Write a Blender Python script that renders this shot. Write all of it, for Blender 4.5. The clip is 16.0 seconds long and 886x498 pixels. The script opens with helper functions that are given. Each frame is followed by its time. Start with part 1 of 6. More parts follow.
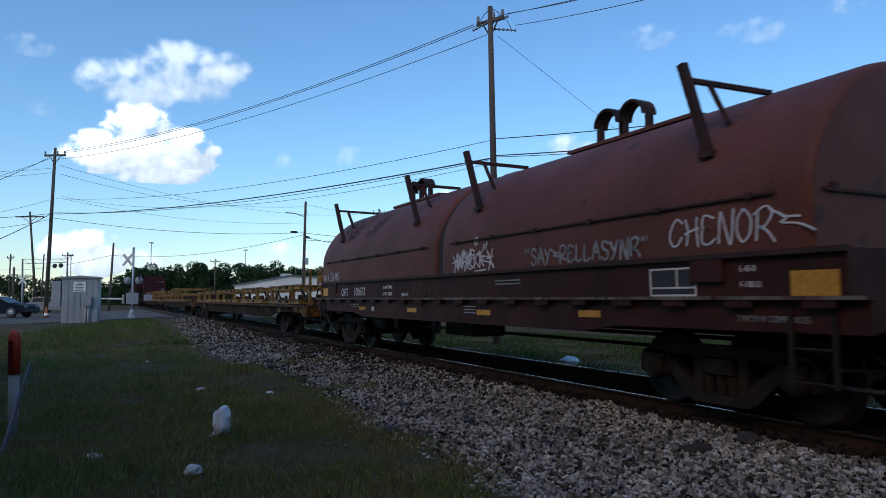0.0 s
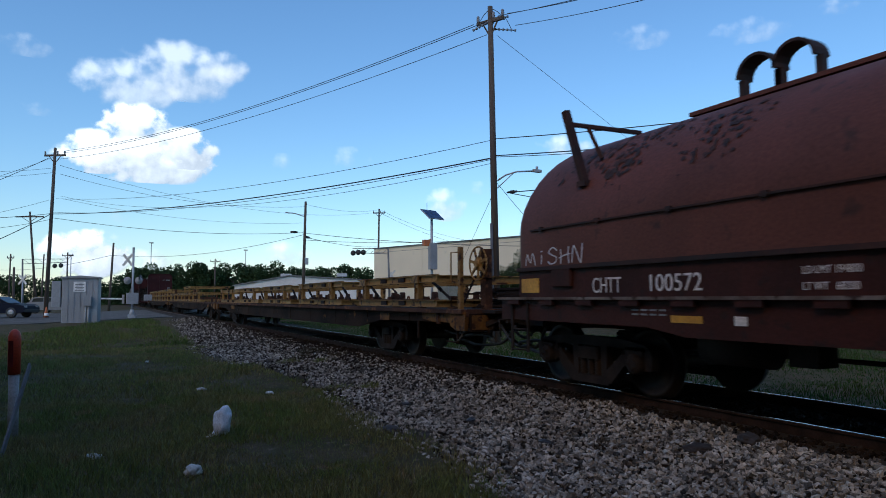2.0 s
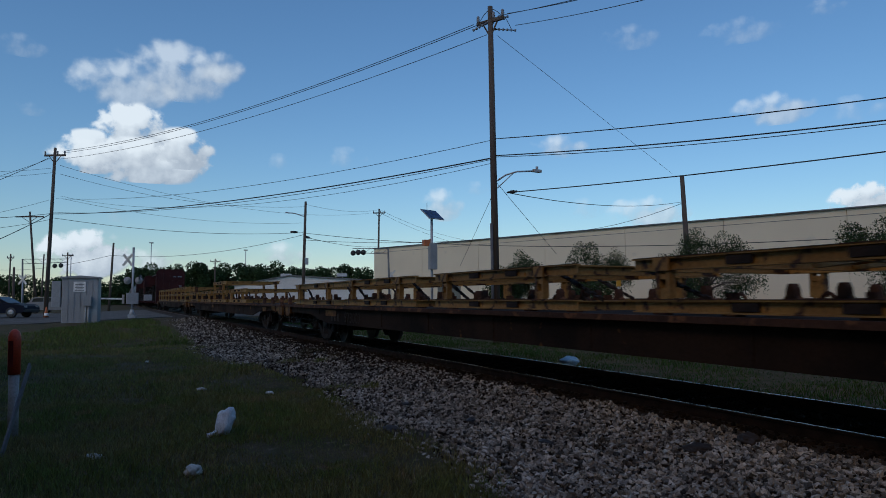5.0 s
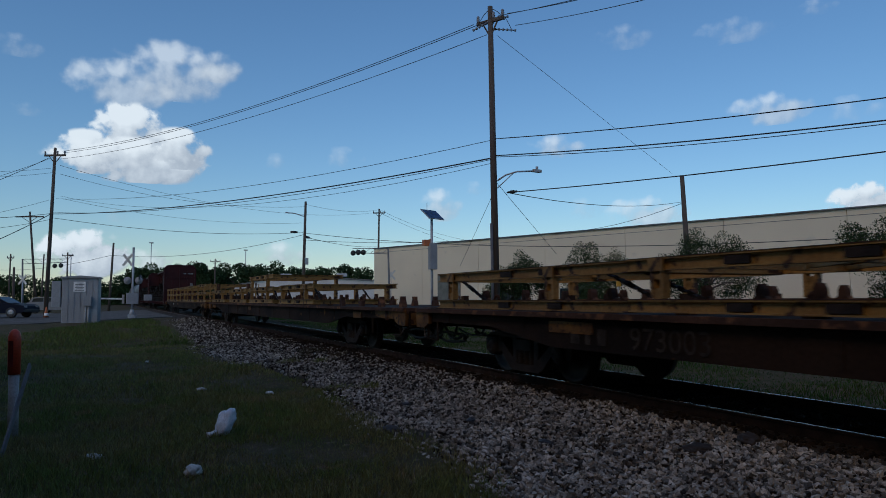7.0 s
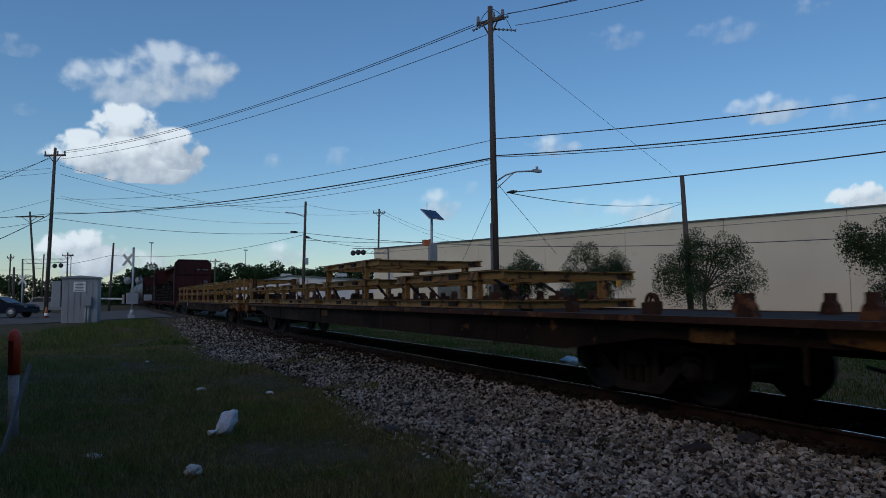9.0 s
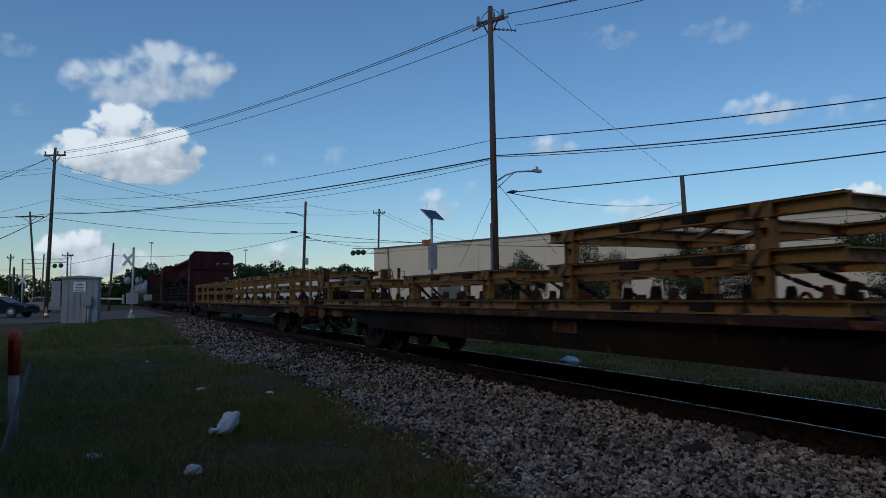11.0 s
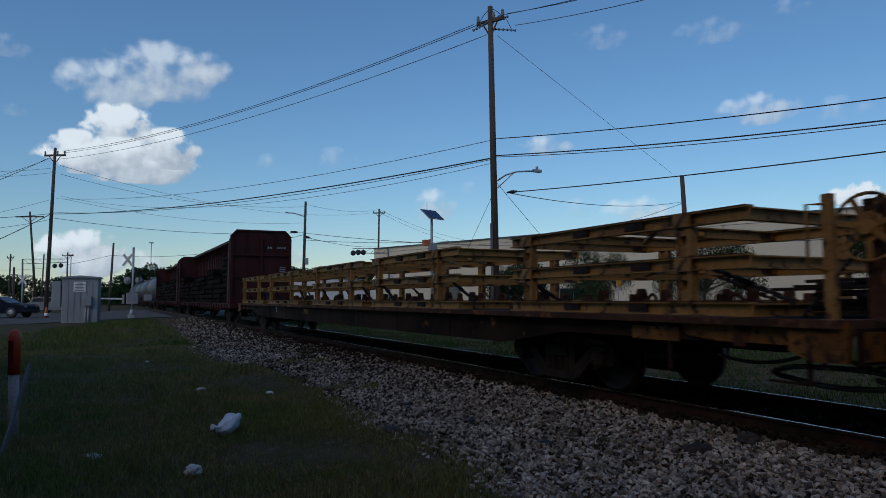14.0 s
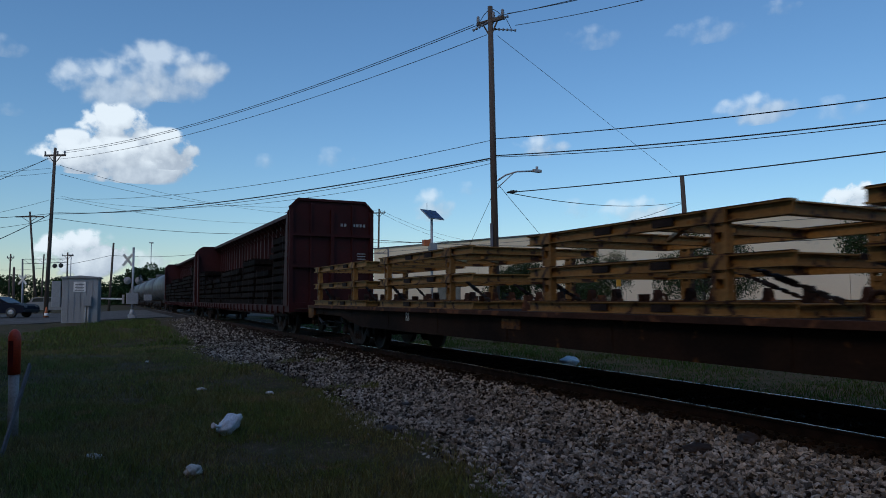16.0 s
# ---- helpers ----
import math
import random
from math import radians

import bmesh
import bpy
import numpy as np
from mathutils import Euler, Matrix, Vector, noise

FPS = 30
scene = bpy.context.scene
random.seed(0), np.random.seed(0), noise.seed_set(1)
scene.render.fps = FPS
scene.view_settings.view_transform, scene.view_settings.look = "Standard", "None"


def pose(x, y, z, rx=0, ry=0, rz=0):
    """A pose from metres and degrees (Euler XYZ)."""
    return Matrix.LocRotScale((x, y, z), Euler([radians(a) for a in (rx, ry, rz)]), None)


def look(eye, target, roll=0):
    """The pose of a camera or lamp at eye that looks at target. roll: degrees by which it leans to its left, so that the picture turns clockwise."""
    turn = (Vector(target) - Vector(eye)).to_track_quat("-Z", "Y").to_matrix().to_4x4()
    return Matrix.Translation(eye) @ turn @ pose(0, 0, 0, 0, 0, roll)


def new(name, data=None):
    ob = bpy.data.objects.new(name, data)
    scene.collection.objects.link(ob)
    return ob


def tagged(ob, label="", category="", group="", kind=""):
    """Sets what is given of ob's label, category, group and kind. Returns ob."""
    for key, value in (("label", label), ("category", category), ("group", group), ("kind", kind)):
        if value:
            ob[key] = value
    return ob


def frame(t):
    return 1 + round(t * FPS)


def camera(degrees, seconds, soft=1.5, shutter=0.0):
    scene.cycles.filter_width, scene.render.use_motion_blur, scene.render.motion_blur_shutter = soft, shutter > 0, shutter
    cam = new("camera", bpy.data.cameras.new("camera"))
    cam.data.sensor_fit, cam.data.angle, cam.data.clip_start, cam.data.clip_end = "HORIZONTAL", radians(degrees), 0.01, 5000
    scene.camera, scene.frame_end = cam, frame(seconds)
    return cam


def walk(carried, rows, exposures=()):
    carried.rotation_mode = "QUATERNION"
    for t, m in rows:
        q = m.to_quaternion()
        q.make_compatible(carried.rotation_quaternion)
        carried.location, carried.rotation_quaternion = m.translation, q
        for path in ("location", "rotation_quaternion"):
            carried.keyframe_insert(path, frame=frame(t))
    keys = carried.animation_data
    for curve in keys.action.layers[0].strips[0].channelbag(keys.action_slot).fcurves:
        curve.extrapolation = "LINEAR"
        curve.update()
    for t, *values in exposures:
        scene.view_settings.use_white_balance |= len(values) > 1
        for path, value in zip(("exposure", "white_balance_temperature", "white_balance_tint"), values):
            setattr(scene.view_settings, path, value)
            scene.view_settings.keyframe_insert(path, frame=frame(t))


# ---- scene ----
import functools

cam = camera(66.906, 16.0, soft=0.9, shutter=0.25)
PSI, PIT = radians(26.974), radians(4.14)
EYE = Vector((0, 0, 1.6))
AHEAD = Vector((math.sin(PSI) * math.cos(PIT), math.cos(PSI) * math.cos(PIT), math.sin(PIT)))
STAND = look(EYE, EYE + AHEAD * 10, roll=-0.286)
walk(cam, [(0, STAND), (16, STAND)], exposures=[(t, e, 5500, 5) for t, e in ((0, 0.2), (1.8, 0.18), (2.5, 0.02), (3.0, -0.2), (4.0, -0.44), (7, -0.52), (9, -0.55), (13.5, -0.58), (15, -0.55), (16, -0.4))])

# ---- light ----
world = bpy.data.worlds.new("sky")
scene.world = world
world.use_nodes = True
wn = world.node_tree
wn.nodes.clear()
sky = wn.nodes.new("ShaderNodeTexSky")
sky.sky_type, sky.sun_disc = "NISHITA", False
SUN_EL, SUN_AZ = radians(38), radians(-125)  # azimuth from +y towards +x
sky.sun_elevation, sky.sun_rotation = SUN_EL, SUN_AZ
sky.air_density, sky.dust_density, sky.ozone_density = 1.4, 0.0, 5.8
bg = wn.nodes.new("ShaderNodeBackground")
bg.inputs[1].default_value = 0.124
wo = wn.nodes.new("ShaderNodeOutputWorld")
wn.links.new(sky.outputs[0], bg.inputs[0])
wn.links.new(bg.outputs[0], wo.inputs[0])
sun = new("sun", bpy.data.lights.new("sun", "SUN"))
sun.data.energy, sun.data.angle, sun.data.color = 1.0, radians(30), (1.0, 0.6, 0.29)
sd = Vector((math.sin(SUN_AZ) * math.cos(SUN_EL), math.cos(SUN_AZ) * math.cos(SUN_EL), math.sin(SUN_EL)))
sun.matrix_world = look(sd * 50, (0, 0, 0))


# ---- materials ----
def mat(name, a, b=None, rough=0.7, metal=0.0, scale=3.0, fine=40.0, bump=0.3, c=None, spots=0.62, spec=0.5, stretch=(1, 1, 1), vary=0.0, dist=0.01, grain=0.2):
    """Two colours mixed by large noise, a third in worn spots, fine grain and bump."""
    m = bpy.data.materials.new(name)
    m.use_nodes = True
    nt = m.node_tree
    N, L = nt.nodes, nt.links
    bs = N["Principled BSDF"]
    bs.inputs["Metallic"].default_value = metal
    bs.inputs["Specular IOR Level"].default_value = spec
    tc, mp = N.new("ShaderNodeTexCoord"), N.new("ShaderNodeMapping")
    mp.inputs["Scale"].default_value = stretch
    L.new(tc.outputs["Object"], mp.inputs[0])

    def noise_of(sc, det=5.0):
        n = N.new("ShaderNodeTexNoise")
        n.inputs["Scale"].default_value, n.inputs["Detail"].default_value = sc, det
        L.new(mp.outputs[0], n.inputs["Vector"])
        return n

    def ramp(src, lo, hi):
        r = N.new("ShaderNodeMapRange")
        r.inputs[1].default_value, r.inputs[2].default_value = lo, hi
        L.new(src, r.inputs[0])
        return r.outputs[0]

    def blend(f, x, y, mode="MIX"):
        k = N.new("ShaderNodeMix")
        k.data_type, k.blend_type = "RGBA", mode
        if isinstance(f, float):
            k.inputs[0].default_value = f
        else:
            L.new(f, k.inputs[0])
        for s, v in ((6, x), (7, y)):
            if isinstance(v, tuple):
                k.inputs[s].default_value = (*v, 1)
            else:
                L.new(v, k.inputs[s])
        return k.outputs[2]

    big, small = noise_of(scale), noise_of(fine, 3.0)
    col = blend(ramp(big.outputs[0], 0.38, 0.62), a, b or tuple(x * 0.8 for x in a))
    if c:
        mid = noise_of(scale * 3.7, 6.0)
        col = blend(ramp(mid.outputs[0], spots, spots + 0.07), col, c)
    g = N.new("ShaderNodeMapRange")
    g.inputs[1].default_value, g.inputs[2].default_value, g.inputs[3].default_value, g.inputs[4].default_value = 0.3, 0.7, 1 - grain, 1 + grain
    L.new(small.outputs[0], g.inputs[0])
    hs = N.new("ShaderNodeHueSaturation")
    L.new(col, hs.inputs["Color"])
    L.new(g.outputs[0], hs.inputs["Value"])
    out = hs.outputs[0]
    if vary:
        oi, gi = N.new("ShaderNodeObjectInfo"), N.new("ShaderNodeNewGeometry")
        ad = N.new("ShaderNodeMath")
        ad.operation = "ADD"
        L.new(oi.outputs["Random"], ad.inputs[0])
        L.new(gi.outputs["Random Per Island"], ad.inputs[1])
        fr = N.new("ShaderNodeMath")
        fr.operation = "FRACT"
        L.new(ad.outputs[0], fr.inputs[0])
        r2 = N.new("ShaderNodeMapRange")
        r2.inputs[3].default_value, r2.inputs[4].default_value = 1 - vary, 1 + vary
        L.new(fr.outputs[0], r2.inputs[0])
        h2 = N.new("ShaderNodeHueSaturation")
        L.new(out, h2.inputs["Color"])
        L.new(r2.outputs[0], h2.inputs["Value"])
        out = h2.outputs[0]
    L.new(out, bs.inputs["Base Color"])
    rr = N.new("ShaderNodeMapRange")
    rr.inputs[3].default_value, rr.inputs[4].default_value = max(0.02, rough - 0.12), min(1.0, rough + 0.12)
    L.new(big.outputs[0], rr.inputs[0])
    L.new(rr.outputs[0], bs.inputs["Roughness"])
    if bump:
        bp = N.new("ShaderNodeBump")
        bp.inputs["Strength"].default_value, bp.inputs["Distance"].default_value = bump, dist
        L.new(small.outputs[0], bp.inputs["Height"])
        L.new(bp.outputs[0], bs.inputs["Normal"])
    return m


M = dict(
    hood=mat("oxide_red_paint", (0.132, 0.046, 0.03), (0.1, 0.038, 0.026), 0.6, 0.0, 0.9, 30, 0.25, (0.06, 0.028, 0.02), 0.63, spec=0.25),
    # dirty red, darkened further for the shade below the top-lit hood
    sill=mat("dirty_shaded_red_paint", (0.055, 0.016, 0.011), (0.036, 0.013, 0.01), 0.65, 0.0, 1.5, 30, 0.25, (0.03, 0.015, 0.012), 0.6, spec=0.2),
    worn=mat("scuffed_bare_steel", (0.2, 0.17, 0.145), (0.1, 0.07, 0.055), 0.7, 0, 2.0, 30, 0.2, (0.05, 0.03, 0.022), 0.58, spec=0.2),
    burn=mat("scorched_paint", (0.02, 0.012, 0.01), (0.05, 0.02, 0.015), 0.8, 0, 3, 30, 0.2),
    truck=mat("greasy_cast_steel", (0.032, 0.022, 0.017), (0.02, 0.015, 0.013), 0.8, 0.0, 4, 50, 0.3, (0.06, 0.03, 0.018), 0.68, spec=0.2),
    wheel=mat("wheel_steel", (0.018, 0.014, 0.012), (0.03, 0.022, 0.018), 0.65, 0.0, 4, 50, 0.2, spec=0.3),
    yellow=mat("weathered_yellow_paint", (0.31, 0.185, 0.05), (0.23, 0.13, 0.038), 0.6, 0.0, 1.3, 25, 0.25, (0.05, 0.026, 0.016), 0.57, vary=0.16, spec=0.25),
    ymark=mat("yellow_reflector", (0.62, 0.33, 0.02), (0.5, 0.26, 0.02), 0.5, 0, 4, 30, 0.1),
    yfade=mat("rust_stained_yellow", (0.2, 0.095, 0.018), (0.1, 0.045, 0.014), 0.7, 0, 3, 30, 0.2, (0.04, 0.02, 0.012), 0.55, spec=0.2),
    rust=mat("rusted_deck_steel", (0.08, 0.038, 0.022), (0.045, 0.024, 0.016), 0.85, 0.0, 1.2, 30, 0.35, (0.16, 0.072, 0.032), 0.58, spec=0.2),
    # grime and rust patches; base near black to carry the shade below deck
    fsill=mat("grimy_shaded_yellow_sill", (0.032, 0.018, 0.011), (0.014, 0.0095, 0.0075), 0.85, 0, 0.9, 25, 0.3, (0.16, 0.072, 0.018), 0.66, spec=0.12),
    plank=mat("oily_deck_wood", (0.04, 0.03, 0.023), (0.026, 0.02, 0.016), 0.9, 0, 3, 40, 0.4, stretch=(1, 0.2, 1), spec=0.12),
    cbred=mat("centerbeam_red_paint", (0.045, 0.0095, 0.0095), (0.03, 0.008, 0.008), 0.6, 0, 1.2, 30, 0.2, (0.03, 0.012, 0.011), 0.62, spec=0.2),
    tieload=mat("creosoted_timber", (0.01, 0.0085, 0.008), (0.016, 0.013, 0.011), 0.95, 0, 3, 40, 0.4, stretch=(1, 0.3, 1), vary=0.4, spec=0.04),
    white=mat("white_stencil", (0.78, 0.77, 0.74), (0.68, 0.66, 0.63), 0.7, 0, 3, 40, 0.0),
    tagpaint=mat("spray_paint", (0.68, 0.68, 0.68), (0.58, 0.6, 0.62), 0.6, 0, 3, 40, 0.0),
    tagfade=mat("faded_spray_paint", (0.3, 0.34, 0.35), (0.2, 0.21, 0.21), 0.7, 0, 5, 40, 0.0),
    chalk=mat("faint_chalk", (0.14, 0.12, 0.105), (0.07, 0.05, 0.042), 0.9, 0, 9, 60, 0.0, spec=0.1),
    ghost=mat("weathered_stencil", (0.055, 0.042, 0.032), (0.025, 0.02, 0.017), 0.8, 0, 5, 40, 0.0, spec=0.1),
    black=mat("black_rubber", (0.02, 0.02, 0.02), (0.03, 0.03, 0.03), 0.6, 0, 3, 40, 0.2),
    rail=mat("rusty_rail_side", (0.05, 0.027, 0.018), (0.03, 0.018, 0.013), 0.9, 0, 6, 60, 0.3, spec=0.15),
    railtop=mat("worn_rail_head", (0.62, 0.62, 0.63), (0.55, 0.55, 0.56), 0.22, 1.0, 8, 60, 0.05),
    tie=mat("weathered_tie", (0.03, 0.024, 0.02), (0.045, 0.036, 0.03), 0.9, 0, 4, 50, 0.5, stretch=(0.25, 1, 1), vary=0.25),
    stone=mat("crushed_limestone", (0.325, 0.298, 0.248), (0.2, 0.18, 0.15), 0.9, 0, 1.6, 90, 0.4, (0.11, 0.093, 0.074), 0.6, vary=0.95, spec=0.15),
    # near-black: oil on the stones plus the cars' shade, put into the colour
    oily_shaded=mat("oily_shaded_ballast", (0.034, 0.024, 0.017), (0.018, 0.014, 0.011), 0.92, 0, 1.6, 90, 0.4, vary=0.5, spec=0.08),
    bed=mat("ballast_fines", (0.075, 0.064, 0.05), (0.042, 0.035, 0.028), 0.95, 0, 2.5, 60, 0.9, (0.13, 0.11, 0.09), 0.6, dist=0.03, spec=0.08),
    soil=mat("grassy_soil", (0.062, 0.058, 0.025), (0.1, 0.078, 0.045), 0.95, 0, 1.6, 45, 1.0, (0.15, 0.115, 0.08), 0.6, dist=0.03, spec=0.06),
    grass=mat("grass_blades", (0.13, 0.165, 0.042), (0.2, 0.18, 0.07), 0.8, 0, 0.8, 15, 0.0, (0.27, 0.2, 0.1), 0.6, vary=0.45, spec=0.1),
    roadgrass=mat("roadside_grass_blades", (0.075, 0.115, 0.028), (0.11, 0.125, 0.04), 0.85, 0, 0.5, 15, 0.0, (0.16, 0.13, 0.065), 0.62, vary=0.45, spec=0.08),
    drygrass=mat("dry_weed_stalks", (0.06, 0.05, 0.028), (0.035, 0.034, 0.018), 0.9, 0, 3, 15, 0.0, vary=0.4, spec=0.08),
    # darker grass copy: the shade behind the track is in its colour
    verge=mat("shaded_verge_grass_blades", (0.03, 0.07, 0.014), (0.045, 0.075, 0.018), 0.85, 0, 0.4, 15, 0.0, (0.1, 0.085, 0.04), 0.68, vary=0.4, spec=0.1),
    asphalt=mat("worn_asphalt", (0.125, 0.115, 0.1), (0.095, 0.088, 0.078), 0.95, 0, 0.5, 60, 0.3, (0.2, 0.185, 0.16), 0.6, spec=0.1),
    wood=mat("weathered_pole_wood", (0.07, 0.053, 0.041), (0.095, 0.076, 0.058), 0.85, 0, 2, 40, 0.4, stretch=(1, 1, 0.1)),
    metal=mat("galvanised_steel", (0.42, 0.43, 0.44), (0.34, 0.35, 0.36), 0.5, 0.3, 4, 60, 0.1),
    silver=mat("aluminium_paint", (0.29, 0.295, 0.3), (0.24, 0.245, 0.25), 0.55, 0.1, 0.8, 30, 0.08),
    wire=mat("cable_sheath", (0.02, 0.02, 0.022), (0.03, 0.03, 0.03), 0.6, 0, 5, 50, 0.0),
    insul=mat("grey_porcelain", (0.22, 0.23, 0.25), (0.17, 0.18, 0.2), 0.3, 0, 5, 50, 0.0),
    wall=mat("cream_tilt_up_concrete", (0.72, 0.63, 0.455), (0.67, 0.585, 0.425), 0.9, 0, 0.25, 14, 0.04, (0.6, 0.54, 0.41), 0.66, spec=0.15, grain=0.04),
    brickwall=mat("dark_brick", (0.1, 0.06, 0.045), (0.075, 0.05, 0.04), 0.9, 0, 1, 20, 0.3),
    cap=mat("grey_metal_coping", (0.17, 0.17, 0.17), (0.13, 0.13, 0.13), 0.6, 0.2, 2, 40, 0.1),
    shed=mat("pale_metal_siding", (0.6, 0.59, 0.55), (0.52, 0.51, 0.48), 0.6, 0.0, 0.4, 30, 0.1),
    glass=mat("dark_window_glass", (0.012, 0.015, 0.02), (0.016, 0.02, 0.025), 0.2, 0, 2, 20, 0.0, spec=0.3),
    frosted=mat("dusty_window_glass", (0.16, 0.16, 0.13), (0.12, 0.12, 0.1), 0.4, 0, 1.5, 20, 0.0),
    bark=mat("tree_bark", (0.05, 0.038, 0.03), (0.09, 0.07, 0.055), 0.9, 0, 6, 50, 0.6, stretch=(1, 1, 0.3)),
    leaf=mat("dark_leaves", (0.024, 0.042, 0.015), (0.04, 0.062, 0.022), 0.75, 0, 0.8, 10, 0.0, vary=0.5, spec=0.15),
    farleaf=mat("distant_leaves", (0.03, 0.055, 0.022), (0.045, 0.07, 0.028), 0.85, 0, 0.12, 2, 0.0, vary=0.5, spec=0.1),
    solar=mat("solar_cells", (0.015, 0.025, 0.08), (0.02, 0.03, 0.1), 0.2, 0, 3, 30, 0.0),
    amber=mat("faded_orange_housing", (0.45, 0.13, 0.03), (0.35, 0.1, 0.03), 0.5, 0, 4, 30, 0.1),
    orange=mat("orange_plastic", (0.5, 0.05, 0.015), (0.42, 0.042, 0.012), 0.45, 0, 5, 50, 0.05),
    marker=mat("white_plastic_post", (0.33, 0.31, 0.29), (0.27, 0.255, 0.24), 0.6, 0, 5, 50, 0.1),
    bag=mat("thin_white_plastic", (0.75, 0.78, 0.82), (0.66, 0.7, 0.75), 0.35, 0, 12, 60, 0.5),
    paper=mat("dirty_paper", (0.6, 0.6, 0.56), (0.45, 0.44, 0.4), 0.85, 0, 10, 60, 0.4),
    lens=mat("dark_red_lens", (0.12, 0.01, 0.01), (0.08, 0.01, 0.01), 0.15, 0, 5, 50, 0.0),
    carpaint=mat("dark_blue_car_paint", (0.008, 0.01, 0.02), (0.01, 0.012, 0.022), 0.5, 0.0, 3, 50, 0.0, spec=0.06),
    greypaint=mat("grey_car_paint", (0.16, 0.16, 0.17), (0.13, 0.13, 0.14), 0.35, 0.0, 3, 50, 0.0),
    chrome=mat("chrome_rim", (0.3, 0.3, 0.31), (0.25, 0.25, 0.25), 0.45, 0.8, 3, 50, 0.0),
    grey=mat("grey_pipe", (0.13, 0.13, 0.135), (0.09, 0.09, 0.095), 0.6, 0, 4, 40, 0.1),
    tank=mat("grey_tank_paint", (0.11, 0.11, 0.115), (0.085, 0.085, 0.09), 0.5, 0, 1, 30, 0.15, (0.14, 0.12, 0.11), 0.66),
)


# ---- mesh building ----
class Shape:
    def __init__(self):
        self.v, self.f, self.s = [], [], []

    def add(self, verts, faces, smooth=False):
        n = len(self.v)
        self.v += [tuple(p) for p in verts]
        self.f += [tuple(i + n for i in q) for q in faces]
        self.s += [smooth] * len(faces)
        return self

    def box(self, cx, cy, cz, sx, sy, sz, m=None, ch=0.0):
        """A box by its centre and sizes; ch chamfers its four long upright edges."""
        x, y, z = sx / 2, sy / 2, sz / 2
        c = min(ch, x * 0.9, y * 0.9)
        ring = [(-x, -y), (x, -y), (x, y), (-x, y)] if c <= 0 else [(-x + c, -y), (x - c, -y), (x, -y + c), (x, y - c), (x - c, y), (-x + c, y), (-x, y - c), (-x, -y + c)]
        n = len(ring)
        vs = [Vector((a, b, -z)) for a, b in ring] + [Vector((a, b, z)) for a, b in ring]
        if m is not None:
            vs = [m @ p for p in vs]
        vs = [p + Vector((cx, cy, cz)) for p in vs]
        fs = [tuple(range(n - 1, -1, -1)), tuple(range(n, 2 * n))] + [(i, (i + 1) % n, n + (i + 1) % n, n + i) for i in range(n)]
        return self.add(vs, fs)

    def rod(self, p, q, r, r2=None, n=10, smooth=True):
        p, q = Vector(p), Vector(q)
        r2 = r if r2 is None else r2
        d = (q - p).normalized()
        a = d.orthogonal().normalized()
        b = d.cross(a)
        vs = []
        for base, rad in ((p, r), (q, r2)):
            vs += [base + (a * math.cos(k * math.tau / n) + b * math.sin(k * math.tau / n)) * rad for k in range(n)]
        self.add(vs, [(i, (i + 1) % n, n + (i + 1) % n, n + i) for i in range(n)], smooth)
        m = len(self.v) - 2 * n
        self.f += [tuple(m + i for i in range(n - 1, -1, -1)), tuple(m + n + i for i in range(n))]
        self.s += [False, False]
        return self

    def bar(self, p, q, w, h):
        """A square bar between two points; w across, h along the up side."""
        p, q = Vector(p), Vector(q)
        d = (q - p).normalized()
        up = Vector((0, 0, 1)) if abs(d.z) < 0.95 else Vector((0, 1, 0))
        a = d.cross(up).normalized()
        b = a.cross(d)
        vs = [e + a * (sx * w / 2) + b * (sz * h / 2) for e in (p, q) for sx, sz in ((-1, -1), (1, -1), (1, 1), (-1, 1))]
        return self.add(vs, [(3, 2, 1, 0), (4, 5, 6, 7), (0, 1, 5, 4), (1, 2, 6, 5), (2, 3, 7, 6), (3, 0, 4, 7)])

    def path(self, pts, r, n=8):
        pts = [Vector(p) for p in pts]
        vs, fs = [], []
        side = (pts[1] - pts[0]).orthogonal().normalized()
        for i, p in enumerate(pts):
            d = (pts[min(i + 1, len(pts) - 1)] - pts[max(i - 1, 0)]).normalized()
            side = (side - d * side.dot(d)).normalized()
            up = d.cross(side)
            vs += [p + (side * math.cos(k * math.tau / n) + up * math.sin(k * math.tau / n)) * r for k in range(n)]
        for j in range(len(pts) - 1):
            fs += [(j * n + i, j * n + (i + 1) % n, (j + 1) * n + (i + 1) % n, (j + 1) * n + i) for i in range(n)]
        fs += [tuple(range(n - 1, -1, -1)), tuple((len(pts) - 1) * n + i for i in range(n))]
        return self.add(vs, fs, True)

    def extrude(self, ring, y0, y1, axis="y"):
        """A closed outline of (x, z) swept from y0 to y1."""
        n = len(ring)
        if axis == "y":
            vs = [(a, y0, b) for a, b in ring] + [(a, y1, b) for a, b in ring]
        elif axis == "x":
            vs = [(y0, a, b) for a, b in ring] + [(y1, a, b) for a, b in ring]
        else:
            vs = [(a, b, y0) for a, b in ring] + [(a, b, y1) for a, b in ring]
        return self.add(vs, [tuple(range(n - 1, -1, -1)), tuple(range(n, 2 * n))] + [(i, (i + 1) % n, n + (i + 1) % n, n + i) for i in range(n)])

    def ibeam(self, p, q, h=0.15, w=0.11, t=0.016):
        """An I section between two level points, its top at their height."""
        p, q = Vector(p), Vector(q)
        a = (q - p).normalized().cross(Vector((0, 0, 1)))
        k, m = w / 2, t / 2
        ring = [(-k, 0), (k, 0), (k, -t), (m, -t), (m, -h + t), (k, -h + t), (k, -h), (-k, -h), (-k, -h + t), (-m, -h + t), (-m, -t), (-k, -t)]
        vs = [e + a * x + Vector((0, 0, z)) for e in (p, q) for x, z in ring]
